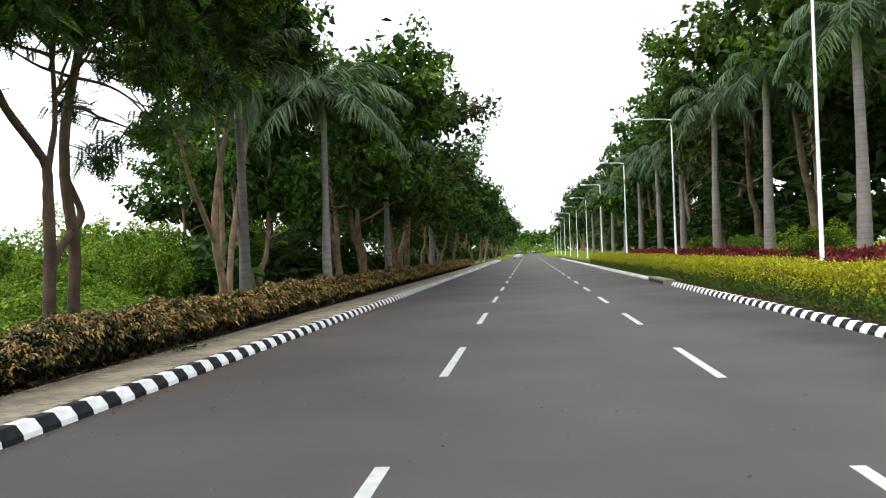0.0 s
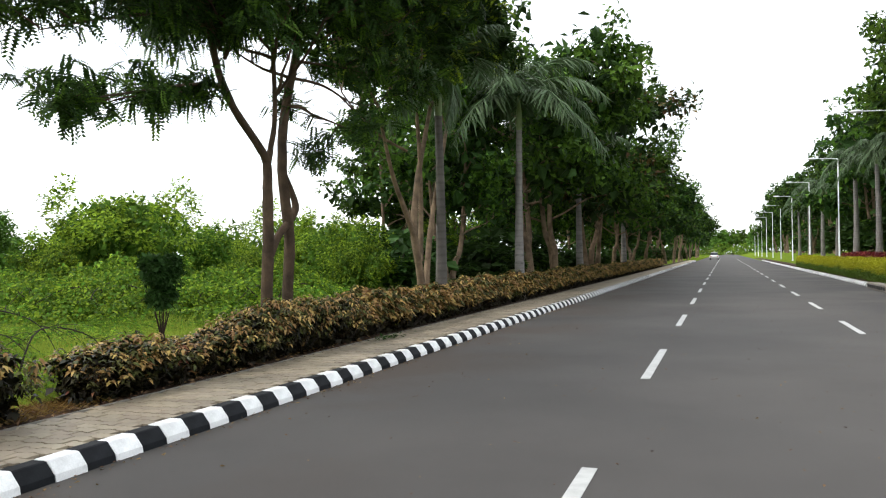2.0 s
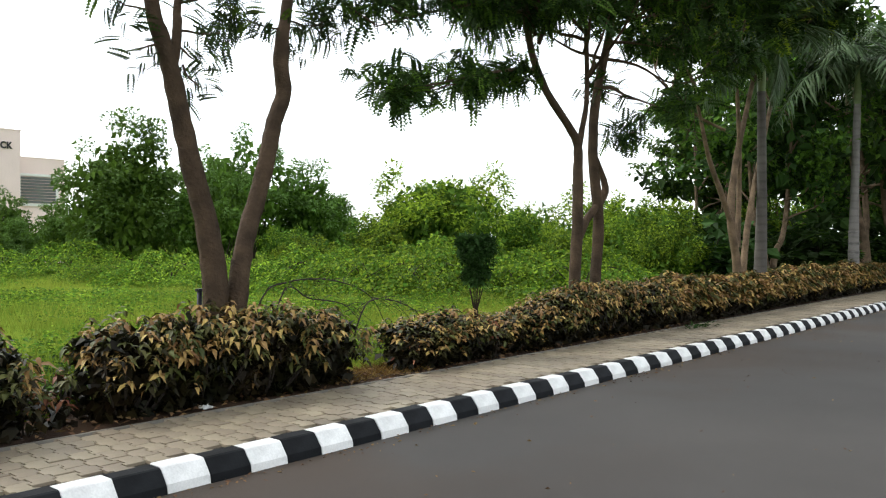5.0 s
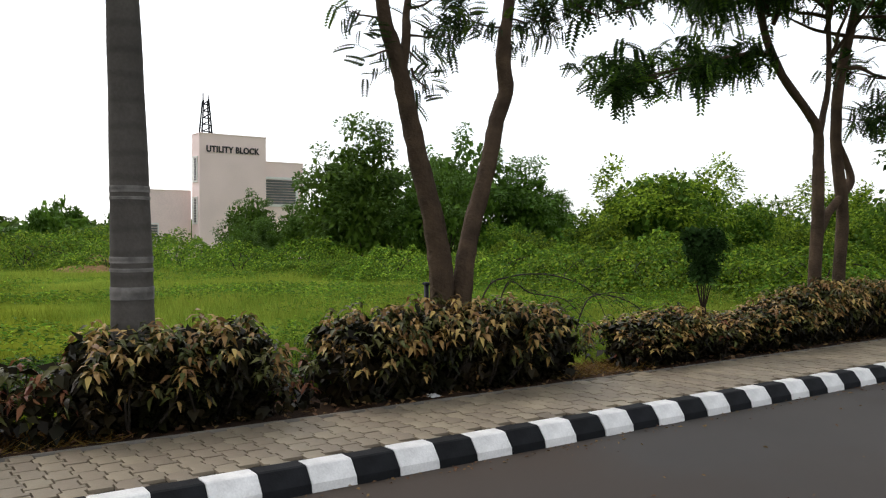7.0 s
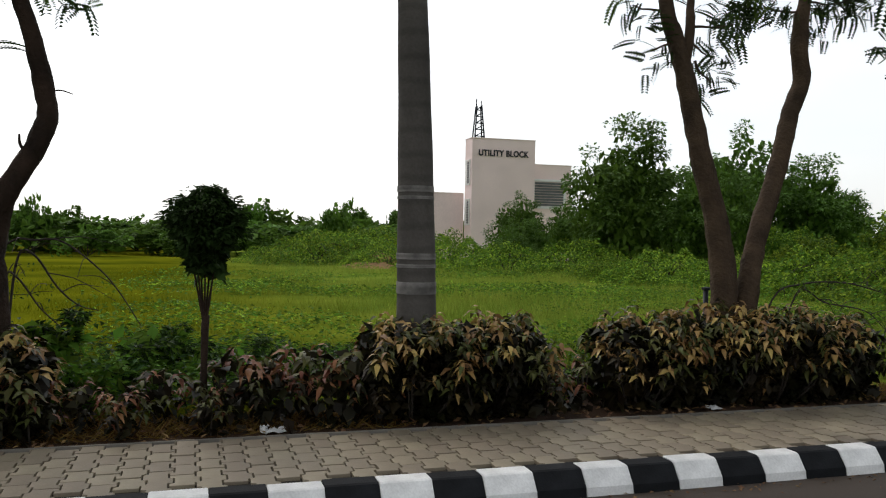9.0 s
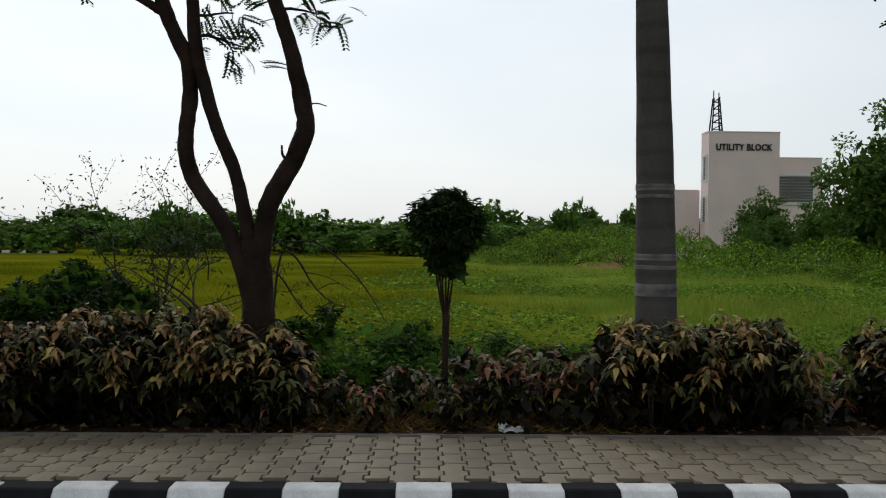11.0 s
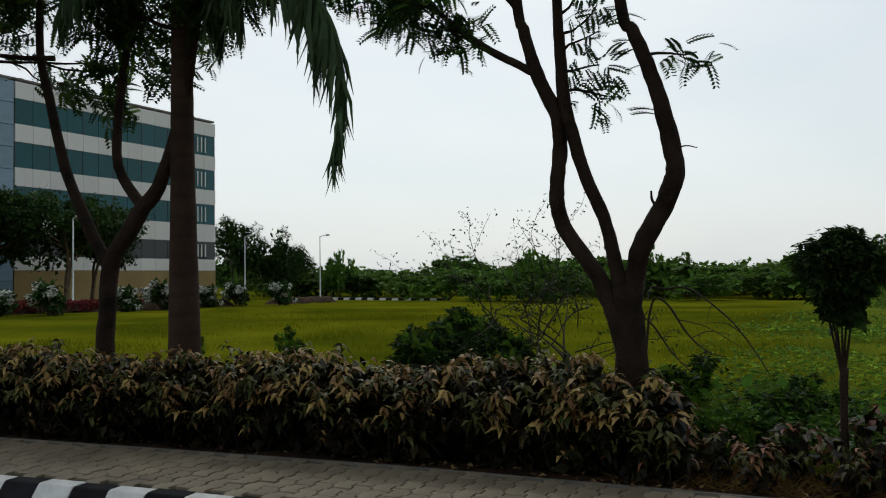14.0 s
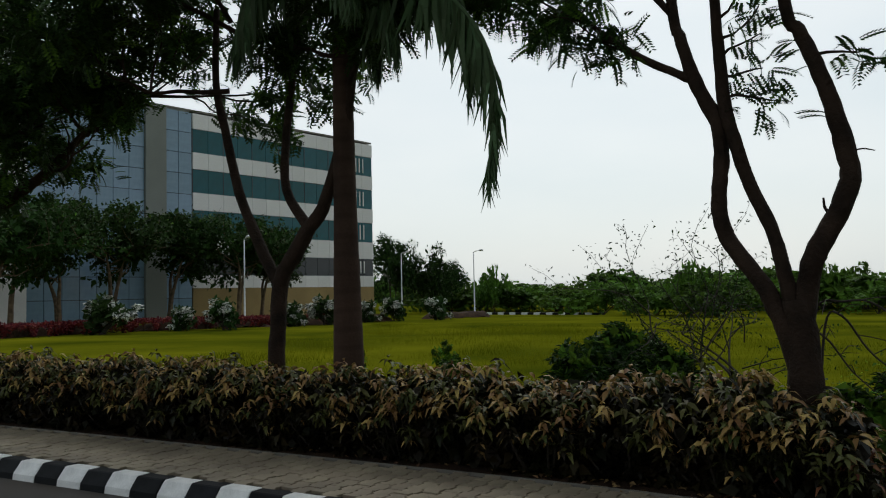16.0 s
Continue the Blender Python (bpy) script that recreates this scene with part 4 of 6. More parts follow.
set_palm(palm(6, 5.0, 0.15, 7, 2.8, 0.5, bark=PALM_BARK_MID, arcs=(
    [(0.05, -0.1, 6.1), (0.4, -1.3, 6.1), (0.6, -2.7, 5.6), (0.7, -3.9, 4.9), (0.7, -4.9, 4.1)],
    [(0.05, -0.1, 6.1), (0.6, -0.9, 5.9), (1.0, -1.9, 5.2), (1.1, -2.6, 4.4)])), "slim royal palm beside a clump of trunks", -6.75, 19.3, 0.0, 1.0)
set_palm(palm(7, 5.2, 0.15, 17, 3.3, 0.6, ((0.9, 0.1), (1.15, 0.08), (1.4, 0.08), (1.7, 0.08))), "royal palm with a banded trunk and drooping fronds", -6.6, 27.0, 2.0, 1.1)
set_palm(PALM_MID, "royal palm among the roadside trees", -6.9, 41.0, 3.0, 1.15)
set_palm(PALM_MID, "royal palm among the roadside trees", -6.9, 60.0, 4.0, 1.2)
set_palm(PALM_MID, "royal palm among the roadside trees", -6.9, -14.0, 5.0, 1.0)
for n, y in enumerate((27.0, 37.1, 47.0, 57.0, 67.0, 78.0, 90.0, 103.0, 118.0, 134.0)):
    set_palm(PALM_TALL, "tall royal palm with a thick grey trunk on the planted bank", 10.5, y, n * 1.3, 0.93 + 0.06 * (n % 3), "royal palms on the bank")

# ---- small trees ----
def sapling(label, x, y, stem, crown, seed, name="small_tree"):
    """A young clipped tree: several thin stems and a tight crown. stem: heights; crown: lobes (x, y, z, r)."""
    g = np.random.default_rng(seed)
    base = thing(name, label, "tree", at=(x, y, 0.1))
    wood = [tube(bend([(0, 0, 0), (0.01, 0.0, stem * 0.6), (0.0, 0.01, stem)], 3), [0.035, 0.026, 0.03], 7, 0.1, seed)]
    for k in range(7):
        a = k * 0.9
        wood.append(tube(bend([(0, 0, stem * 0.92), (0.03 * np.cos(a), 0.03 * np.sin(a), stem * 1.08), ((0.07 + 0.02 * (k % 3)) * np.cos(a), (0.07 + 0.02 * (k % 2)) * np.sin(a), stem * 1.45)], 3), [0.013, 0.009, 0.006], 5))
    part("trunk", quads("trunk", *join(wood), BARK_DARK, smooth=True), base)
    part("crown", bush_mesh(seed, crown, 6500, 0.055, [LEAF_DARK], PLAIN_LEAF, squash=1.0, per=22), base, "tight dark green crown")
    return base


sapling("clipped young tree with a round dark crown on thin stems", -6.62, 0.12, 0.85, [(0, 0, 1.5, 0.26), (0, 0.08, 1.54, 0.2), (0, -0.1, 1.52, 0.2), (0, 0, 1.62, 0.18), (0.05, 0.03, 1.4, 0.2), (0, -0.03, 1.3, 0.15), (0, 0.02, 1.24, 0.1)], 301)
sapling("narrow young tree with a thin dark crown", -6.58, 8.42, 0.62, [(0, 0.02, 1.3, 0.22), (0, 0.12, 1.42, 0.17), (0, -0.14, 1.35, 0.15), (0, 0.0, 1.05, 0.16), (0, -0.2, 1.46, 0.1)], 303)


# ---- the hedge along the path ----
def croton(seed, width, depth, height, shoots, green=(0.45, 0.85), shape=None, leaf=(0.075, 0.115), fill=6, young_leaf=CROTON_NEW):
    """A coppery hedge shrub: woody stems, and shoots that each end in a whorl of drooping leaves."""
    g = np.random.default_rng(seed)
    places, ways, sizes, fresh = [], [], [], []
    stems = []
    for k in range(shoots):
        u, w = g.uniform(-1, 1), g.uniform(-1, 1)
        h = height * (1 - 0.2 * u ** 4 - 0.2 * w * w + 0.05 * math.sin(7 * u + seed)) * g.uniform(0.84, 1.08)
        if g.random() < 0.5:  # a side shoot on the skin
            h *= g.uniform(0.5, 0.96)
            if g.random() < 0.75:
                w = np.sign(g.normal()) * g.uniform(0.8, 1.1)
            else:
                u = np.sign(g.normal()) * g.uniform(0.8, 1.1)
        tip = np.array([w * depth / 2, u * width / 2, h])
        if k % 9 == 0:
            foot = np.array([w * depth * 0.12, u * width * 0.2, 0])
            stems.append(tube(bend([foot, foot * 0.4 + tip * 0.6 + (0, 0, -0.08), tip], 2), [0.012, 0.006], 4))
        out = np.array([w * 0.6, u * 0.4, 0.3])
        n = g.integers(6, 9)
        a = g.uniform(0, 6.28) + np.arange(n) * 2.399
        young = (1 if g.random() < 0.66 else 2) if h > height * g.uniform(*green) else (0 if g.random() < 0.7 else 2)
        for j in range(n):
            places.append(tip + g.normal(0, 0.012, 3) + np.array([0, 0, -0.011 * j]))
            ways.append(np.array([np.cos(a[j]), np.sin(a[j]), g.uniform(-0.75, 0.05)]) + out * 0.4)
            sizes.append(g.uniform(*leaf) * (0.85 + 0.05 * j))
            fresh.append(young if g.random() < 0.88 else (young + 1) % 3)
    shape = shape or ovate(0.36, 0.4, 0.045)
    v, f = scatter(shape, np.array(places), frames_of(np.array(ways), g, 0.3), np.array(sizes))
    keep = np.repeat(np.array(fresh), len(shape[1]))
    # old leaves that fill the inside down to the soil, their shade painted near-black
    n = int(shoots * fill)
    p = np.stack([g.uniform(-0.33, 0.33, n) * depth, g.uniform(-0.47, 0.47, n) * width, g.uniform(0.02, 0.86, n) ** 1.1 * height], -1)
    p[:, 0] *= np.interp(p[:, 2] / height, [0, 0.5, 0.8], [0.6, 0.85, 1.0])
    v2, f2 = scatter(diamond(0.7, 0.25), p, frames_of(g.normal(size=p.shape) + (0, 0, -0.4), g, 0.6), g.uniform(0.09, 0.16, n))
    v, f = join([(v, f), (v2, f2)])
    return quads("woody_base", *join(stems), TWIG), quads("foliage", v, f, [CROTON_OLD_SHADED, young_leaf, CROTON_GREEN], np.concatenate([keep, np.zeros(len(f2), int)]), smooth=True)


def set_bush(meshes, label, x, y, scale=(1, 1, 1), turn=0.0, group="hedge shrubs along the path", name="hedge_shrub", z=0.12):
    base = thing(name, label, "shrub", group, at=(x, y, z))
    base.scale, base.rotation_euler = scale, (0, 0, turn)
    part("woody_base", meshes[0], base)
    part("foliage", meshes[1], base)
    return base


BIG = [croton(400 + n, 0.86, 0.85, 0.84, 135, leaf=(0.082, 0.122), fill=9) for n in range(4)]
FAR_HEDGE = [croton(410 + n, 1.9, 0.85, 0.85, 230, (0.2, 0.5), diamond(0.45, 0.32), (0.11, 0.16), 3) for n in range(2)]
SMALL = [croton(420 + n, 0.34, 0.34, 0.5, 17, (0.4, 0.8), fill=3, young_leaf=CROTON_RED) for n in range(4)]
HX = -6.58
FULL = "bushy hedge shrub with drooping copper and dark green leaves"
LOW = "small sparse hedge plant with reddish drooping leaves"
g = np.random.default_rng(11)
spots = [(-14.2, 1), (-13.4, 1), (-12.6, 1), (-11.8, 1), (-11.0, 1), (-10.2, 1), (-9.4, 1), (-8.6, 1), (-7.8, 1), (-7.05, 0.98), (-6.3, 0.98), (-5.5, 0.97), (-4.75, 0.98), (-4.0, 0.96), (-3.3, 0.94), (-2.6, 1.0), (-1.9, 1.0), (-1.35, 0.86),
         (1.72, 0.98), (2.32, 1.0), (3.75, 1.0), (4.4, 1.0), (5.05, 1.02), (5.7, 0.96), (7.35, 0.66), (7.95, 0.72), (9.05, 0.66), (9.7, 0.74), (10.4, 0.92), (11.1, 1.0), (11.8, 1.0), (12.5, 1.0), (13.2, 1.0)]
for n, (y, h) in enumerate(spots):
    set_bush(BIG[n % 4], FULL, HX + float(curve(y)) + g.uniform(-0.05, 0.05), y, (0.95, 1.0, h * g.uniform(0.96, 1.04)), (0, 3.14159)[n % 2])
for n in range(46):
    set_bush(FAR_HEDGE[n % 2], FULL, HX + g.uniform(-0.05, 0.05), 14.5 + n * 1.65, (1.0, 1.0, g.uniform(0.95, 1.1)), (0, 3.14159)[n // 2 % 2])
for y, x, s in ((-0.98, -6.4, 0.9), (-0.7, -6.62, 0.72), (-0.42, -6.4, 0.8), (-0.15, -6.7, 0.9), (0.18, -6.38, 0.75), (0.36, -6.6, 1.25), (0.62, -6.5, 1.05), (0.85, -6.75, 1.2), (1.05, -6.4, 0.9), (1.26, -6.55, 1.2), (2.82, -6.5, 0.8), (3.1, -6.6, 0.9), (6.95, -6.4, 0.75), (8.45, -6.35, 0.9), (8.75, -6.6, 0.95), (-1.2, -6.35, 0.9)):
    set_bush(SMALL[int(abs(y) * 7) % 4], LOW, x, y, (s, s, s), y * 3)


# ---- the golden hedge and red bed beyond the road ----
def two_tone(limit):
    return lambda p, g: (p[:, 2] < limit * g.uniform(0.7, 1.15, len(p))).astype(int)


def slab_hedge(seed, length, depth, height, n, size, mats, limit):
    g = np.random.default_rng(seed)
    p = np.stack([g.uniform(-depth / 2, depth / 2, n), g.uniform(-length / 2, length / 2, n), g.uniform(0.05, height, n)], -1)
    where = g.random(n)
    p[where < 0.45, 2] = height + 0.05 * np.sin(7 * p[where < 0.45, 1]) * np.cos(4 * p[where < 0.45, 0]) + g.normal(0, 0.05, (where < 0.45).sum())
    p[where >= 0.45, 0] = np.sign(g.normal(size=(where >= 0.45).sum()) - 0.5) * depth / 2 + g.normal(0, 0.06, (where >= 0.45).sum())
    ways = g.normal(size=p.shape) + (0, 0, 0.5)
    v, f = scatter(WIDE_LEAF, p, frames_of(ways, g, 0.8), size * g.uniform(0.6, 1.3, n))
    stems = join([tube([(0, 0, 0), (x * 0.6, y * 0.5, height * 0.2), (x * 1.2, y * 1.05, height * 0.7)], [0.02, 0.008], 4) for x, y in g.uniform(-0.4, 0.4, (8, 2)) * (depth, length)])
    return quads("woody_base", *stems, TWIG), quads("foliage", v, f, mats, np.repeat(two_tone(limit)(p, g), len(WIDE_LEAF[1])))


GOLD = [slab_hedge(500 + n, 2.05, 1.1, 0.92, 3600, 0.072, [GOLD_LEAF, GOLD_LOW], 0.55) for n in range(2)]
RED = [slab_hedge(510 + n, 2.1, 1.2, 0.55, 1100, 0.15, [RED_LEAF, CROTON_OLD_SHADED], 0.1) for n in range(2)]
for n in range(38):
    set_bush(GOLD[n % 2], "clipped hedge shrub with golden-green leaves", 6.75 + g.uniform(-0.04, 0.04), 8.0 + n * 2.0, (1, 1, g.uniform(0.95, 1.06)), (0, 3.14159)[n // 2 % 2], "golden hedge", "golden_shrub")
for n in range(30):
    for row in range(2):
        x, y = 8.9 + row * 1.25 + g.uniform(-0.1, 0.1), 17.0 + n * 2.1 + row
        set_bush(RED[(n + row) % 2], "low bedding plant with dark red leaves", x, y, (1, 1, g.uniform(0.85, 1.15)), (0, 3.14159)[n % 2], "red bedding plants", "bedding_plant", float(lie(x, y)) - 0.02)


# ---- shrubs and trees of the field ----
def shrub(seed, lobes, n, size, mats, shape=PLAIN_LEAF, share=0.3, squash=0.85, droop=0.2):
    g = np.random.default_rng(seed)
    stems = join([tube(bend([(0.1 * k, 0.05 * k, 0), (q[0] * 0.5, q[1] * 0.5, q[2] * 0.6), q[:3]], 2), [0.05, 0.02], 5) for k, q in enumerate(lobes[:5])])
    return quads("woody_base", *stems, TWIG), bush_mesh(seed, lobes, n, size, mats, shape, lambda p, g: (g.random(len(p)) < share).astype(int), droop, squash)


def lobes_of(g, width, height, count):
    """Rounded masses that together make a bush of that size, resting on the ground."""
    out = []
    for k in range(count):
        a, r = g.uniform(0, 6.28), g.uniform(0, 1) ** 0.6
        z = g.uniform(0.25, 0.78) * height * (1 - 0.35 * r)
        out.append((width / 2 * 0.72 * r * np.cos(a), width / 2 * 0.72 * r * np.sin(a), z, g.uniform(0.2, 0.34) * min(width, height * 1.3)))
    return out


def vine_mound(seed, n, size):
    """A low hummock smothered in climbing vines: broad flat leaves lying over a lumpy dome."""
    g = np.random.default_rng(seed)
    a, r = g.uniform(0, 6.28, n), g.random(n) ** 0.55
    x, y = 3.6 * r * np.cos(a), 3.6 * r * np.sin(a)
    lump = np.sin(1.9 * x + seed) * np.cos(2.3 * y) + 0.6 * np.sin(4.1 * x + 3.3 * y + seed)
    z = 2.0 * np.clip(1 - r ** 2.2, 0, 1) * (0.72 + 0.2 * lump) + g.normal(0, 0.06, n)
    keep = z > 0.02
    p = np.stack([x, y, z], -1)[keep]
    ways = np.stack([x, y, np.full(n, -0.9)], -1)[keep] * 0.35 + g.normal(0, 0.8, (keep.sum(), 3)) * (1, 1, 0.35)
    v, f = scatter(WIDE_LEAF, p, frames_of(ways, g, 0.35), size * g.uniform(0.6, 1.35, len(p)))
    stems = join([tube(bend([(0, 0, 0), (0.9 * np.cos(k), 0.9 * np.sin(k), 1.2), (2.2 * np.cos(k), 2.2 * np.sin(k), 0.7)], 2), [0.03, 0.012], 4) for k in range(5)])
    return quads("woody_base", *stems, TWIG), quads("foliage", v, f, [LEAF_FRESH, LEAF_MID, WEED], g.choice(3, len(p), p=(0.35, 0.25, 0.4)))


g = np.random.default_rng(21)
DARK_TREES = [shrub(606 + n, lobes_of(g, 6.5, 6.8, 13), 4500, 0.24, [LEAF_MID, LEAF_DARK], PLAIN_LEAF, 0.97) for n in range(2)]
FIELD_TREES = [shrub(600 + n, lobes_of(g, 6.5, 6.8, 14), 10000, 0.21, [LEAF_FIELD, LEAF_MID], WIDE_LEAF, 0.3) for n in range(3)]
FRESH = [shrub(610 + n, lobes_of(g, 5.6, 4.2, 17), 7000, 0.165, [LEAF_FRESH, LEAF_MID], WIDE_LEAF, (0.25, 0.55, 0.4)[n]) for n in range(3)]
MOUND = [vine_mound(620 + n, 5600, 0.145) for n in range(3)]
# mostly dark leaves: shade behind the hedge is put into these weeds' colour
WEEDS = [shrub(630 + n, lobes_of(g, 1.3, 0.8, 8), 1700, 0.075, [LEAF_DARK, WEED], PLAIN_LEAF, 0.3) for n in range(3)]
DARK_BUSH = shrub(640, lobes_of(g, 2.0, 1.05, 10), 7000, 0.085, [LEAF_DARK, WEED], PLAIN_LEAF, 0.06)
WOOD = [shrub(650 + n, lobes_of(g, 9.0, 5.0, 14), 2000, 0.42, [LEAF_FIELD, LEAF_MID], WIDE_LEAF, 0.6) for n in range(2)]
FLOWERS = [shrub(660 + n, lobes_of(g, 2.0, 2.0, 8), 1800, 0.17, [PETAL, LEAF_DARK], WIDE_LEAF, 0.35) for n in range(2)]


def plant(meshes, label, spots, native, group, name="bush", category="bush", wide=1.0):
    g = np.random.default_rng(len(spots) * 7 + int(native * 10))
    for n, (x, y, h) in enumerate(spots):
        ground_z = float(lie(x, y))
        s = (h - ground_z) / native
        base = thing(name, label, category, group, at=(x, y, ground_z - 0.05))
        base.scale, base.rotation_euler = (s * wide * g.uniform(0.9, 1.1), s * wide, s), (0, 0, g.uniform(0, 6.28))
        pair = meshes[n % len(meshes)]
        part("woody_base" if name != "tree" else "trunk", pair[0], base)
        part("foliage" if name != "tree" else "crown", pair[1], base)


plant(FIELD_TREES, "leafy green tree standing in the overgrown field", [(-33.2, 18.9, 7.9), (-34.5, 26.0, 7.6), (-36.6, 23.5, 7.0), (-34.2, 29.5, 6.6), (-30.5, 21.5, 5.4), (-29.0, 32.0, 5.2), (-37.0, 34.0, 5.0), (-42.1, 20.0, 4.0), (-50.3, 22.6, 3.6), (-46.0, 19.5, 3.0), (-50.0, 20.5, 4.7), (-44.5, 17.8, 2.8)], 6.6, "trees in the field", "tree", "tree", wide=0.78)
plant(FRESH, "bright green leafy bush in the overgrown field", [(-20.6, 24.7, 4.9), (-19.0, 28.0, 3.6), (-21.2, 21.6, 2.9), (-24.5, 29.5, 5.5), (-26.5, 27.0, 3.4), (-22.2, 33.4, 4.2), (-16.0, 26.4, 2.7), (-11.5, 24.4, 3.3), (-10.3, 22.6, 2.6), (-13.8, 29.0, 3.8), (-12.5, 35.0, 4.5), (-14.0, 42.0, 5.0), (-18.2, 22.6, 2.2), (-22.8, 25.8, 3.7), (-14.6, 23.4, 2.3), (-17.4, 31.5, 4.3), (-27.5, 23.0, 2.6), (-24.0, 20.5, 2.2)], 4.2, "bushes in the field", wide=0.85)
plant(MOUND, "low mound of tangled green vines", [(-40.1, 13.0, 1.7), (-35.6, 13.9, 1.5), (-28.4, 15.1, 1.1), (-25.7, 15.9, 1.4), (-20.4, 18.0, 1.6), (-17.7, 17.9, 1.6), (-15.2, 17.5, 1.7), (-13.5, 18.6, 1.6), (-11.3, 19.1, 1.6), (-32.4, 16.1, 1.7), (-24.3, 18.0, 1.2), (-16.3, 19.7, 1.9), (-22.5, 16.0, 1.1),
              (-47.8, 7.0, 1.9), (-49.3, 9.9, 1.9), (-52.0, 4.5, 0.9), (-58.7, 12.8, 2.4), (-44.0, 10.3, 1.4), (-55.0, 8.5, 2.0), (-52.0, 15.0, 2.2)], 2.0, "vine mounds in the field")
plant([WOOD[0], WOOD[1]], "far low scrub at the edge of the lawn", [(-61.6, -21.8, 2.3), (-58.2, -15.9, 2.6), (-64.7, -27.4, 2.6), (-64.0, -7.0, 2.0), (-69.0, -0.7, 2.2), (-68.0, 6.0, 2.2), (-70.0, 19.8, 2.7), (-72.0, -34.0, 2.2), (-60.2, -18.9, 2.0)], 4.8, "scrub at the lawn's edge", wide=1.4)
g = np.random.default_rng(32)
belt = []
for n in range(30):
    a = radians(77 + n * 1.62 + g.uniform(-0.4, 0.4))
    d = g.uniform(68, 92) if n < 18 else g.uniform(86, 100)
    belt.append((-d * math.sin(a), d * math.cos(a), g.uniform(2.3, 3.3)))
plant(WOOD, "thick green scrub along the far edge of the field", belt, 4.8, "scrub belt", "distant_bush", wide=1.9)
g = np.random.default_rng(33)
ring = []
for n in range(44):
    a = radians(40 + n * 2.3 + g.uniform(-0.6, 0.6))
    d = g.uniform(85, 150)
    ring.append((-d * math.sin(a), d * math.cos(a), g.uniform(2.6, 4.6) * d / 100))
plant(WOOD, "distant scrubby wood on the horizon", [q for q in ring if not (-85 < q[0] < -40 and -75 < q[1] < -45)], 4.8, "distant wood", "distant_bush", wide=1.3)
plant(WOOD, "far tree rising over the distant scrub", [(-84.7, -10.4, 4.2), (-93.7, 17.5, 5.7), (-110.0, 8.7, 6.6), (-69.4, -11.3, 4.2), (-88.1, 22.0, 5.4), (-73.8, -42.9, 4.6), (-69.2, 11.7, 4.6), (-58.1, -17.9, 3.7)], 4.8, "distant wood", "distant_bush", wide=0.5)
plant(WOOD, "far wood closing the end of the road", [(-50, 330, 14), (-34, 350, 14), (-22, 400, 16), (-8, 430, 15), (4, 440, 14), (14, 430, 15), (26, 400, 17), (40, 360, 17), (56, 330, 16), (-14, 300, 10), (18, 300, 11)], 4.8, "distant wood", "distant_bush", wide=1.0)
OFFICE_TREES = [tall_tree(230 + n, 7.6, 4.4, 3.2, 5200, 0.28, (LEAF_DARK, LEAF_MID), 0.03) for n in range(2)]
g = np.random.default_rng(52)
for n, (x, y, s) in enumerate([(-26.0, -47.0, 1.0), (-30.0, -48.6, 0.95), (-34.2, -49.4, 1.05), (-38.9, -49.6, 1.0), (-42.7, -46.5, 0.98), (-46.5, -48.2, 0.92), (-23.0, -44.0, 0.9)]):
    set_tree(OFFICE_TREES[n % 2], "dark tree with a bare stem in front of the office building", x, y, s, g.uniform(0, 6.28), "trees by the office")
plant(MOUND, "low scrub across the far end of the road", [(-27, 405, 6), (-14, 415, 6), (-2, 420, 6), (10, 415, 6), (22, 405, 6)], 2.0, "distant wood", "distant_bush", wide=1.2)
plant(DARK_TREES, "dark tree beside the office building", [(-71.2, -53.8, 9.2), (-73.1, -50.2, 7.6), (-77.0, -50.5, 6.0)], 6.6, "trees by the office", "tree", "tree", wide=0.8)
plant(FLOWERS, "rounded bush covered in white flowers", [(-25.1, -36.7, 2.3), (-29.3, -36.1, 1.7), (-30.8, -34.7, 2.0), (-36.3, -35.0, 1.8), (-39.0, -34.9, 2.0), (-43.8, -35.5, 1.8), (-46.6, -35.2, 1.8), (-50.0, -34.0, 2.0)], 2.0, "white flowering bushes", "flowering_bush")
plant([DARK_BUSH], "dense dark green bush behind the hedge", [(-9.9, -3.95, 1.2), (-9.6, -3.25, 1.0)], 1.05, "weeds behind the hedge", wide=1.1)
plant(WEEDS, "leafy green weeds behind the hedge", [(-7.7, -0.75, 1.0), (-7.7, -2.3, 1.1), (-8.3, -0.2, 0.8), (-8.0, 0.6, 0.7), (-7.5, -1.6, 0.8), (-10.5, -6.8, 0.75), (-8.2, 5.7, 0.6), (-7.9, 6.6, 0.6), (-8.4, 7.4, 0.5), (-9.2, 1.5, 0.45)], 0.8, "weeds behind the hedge")
plant(WEEDS, "small ragged weed standing in the lawn", [(-14.5, -9.6, 0.75), (-13.6, -11.2, 0.45), (-15.5, -12.6, 0.4), (-12.6, -7.4, 0.35)], 0.8, "weeds in the lawn", "weed", "weed", wide=0.6)
plant([(w[0], w[1]) for w in FRESH], "leafy garden bush among the palms on the bank", [(10.0, 29.2, 2.55), (10.6, 41.5, 2.35), (10.6, 52.2, 2.5), (11.5, 33.0, 2.2), (11.8, 46.0, 2.3)], 4.2, "bushes on the bank")


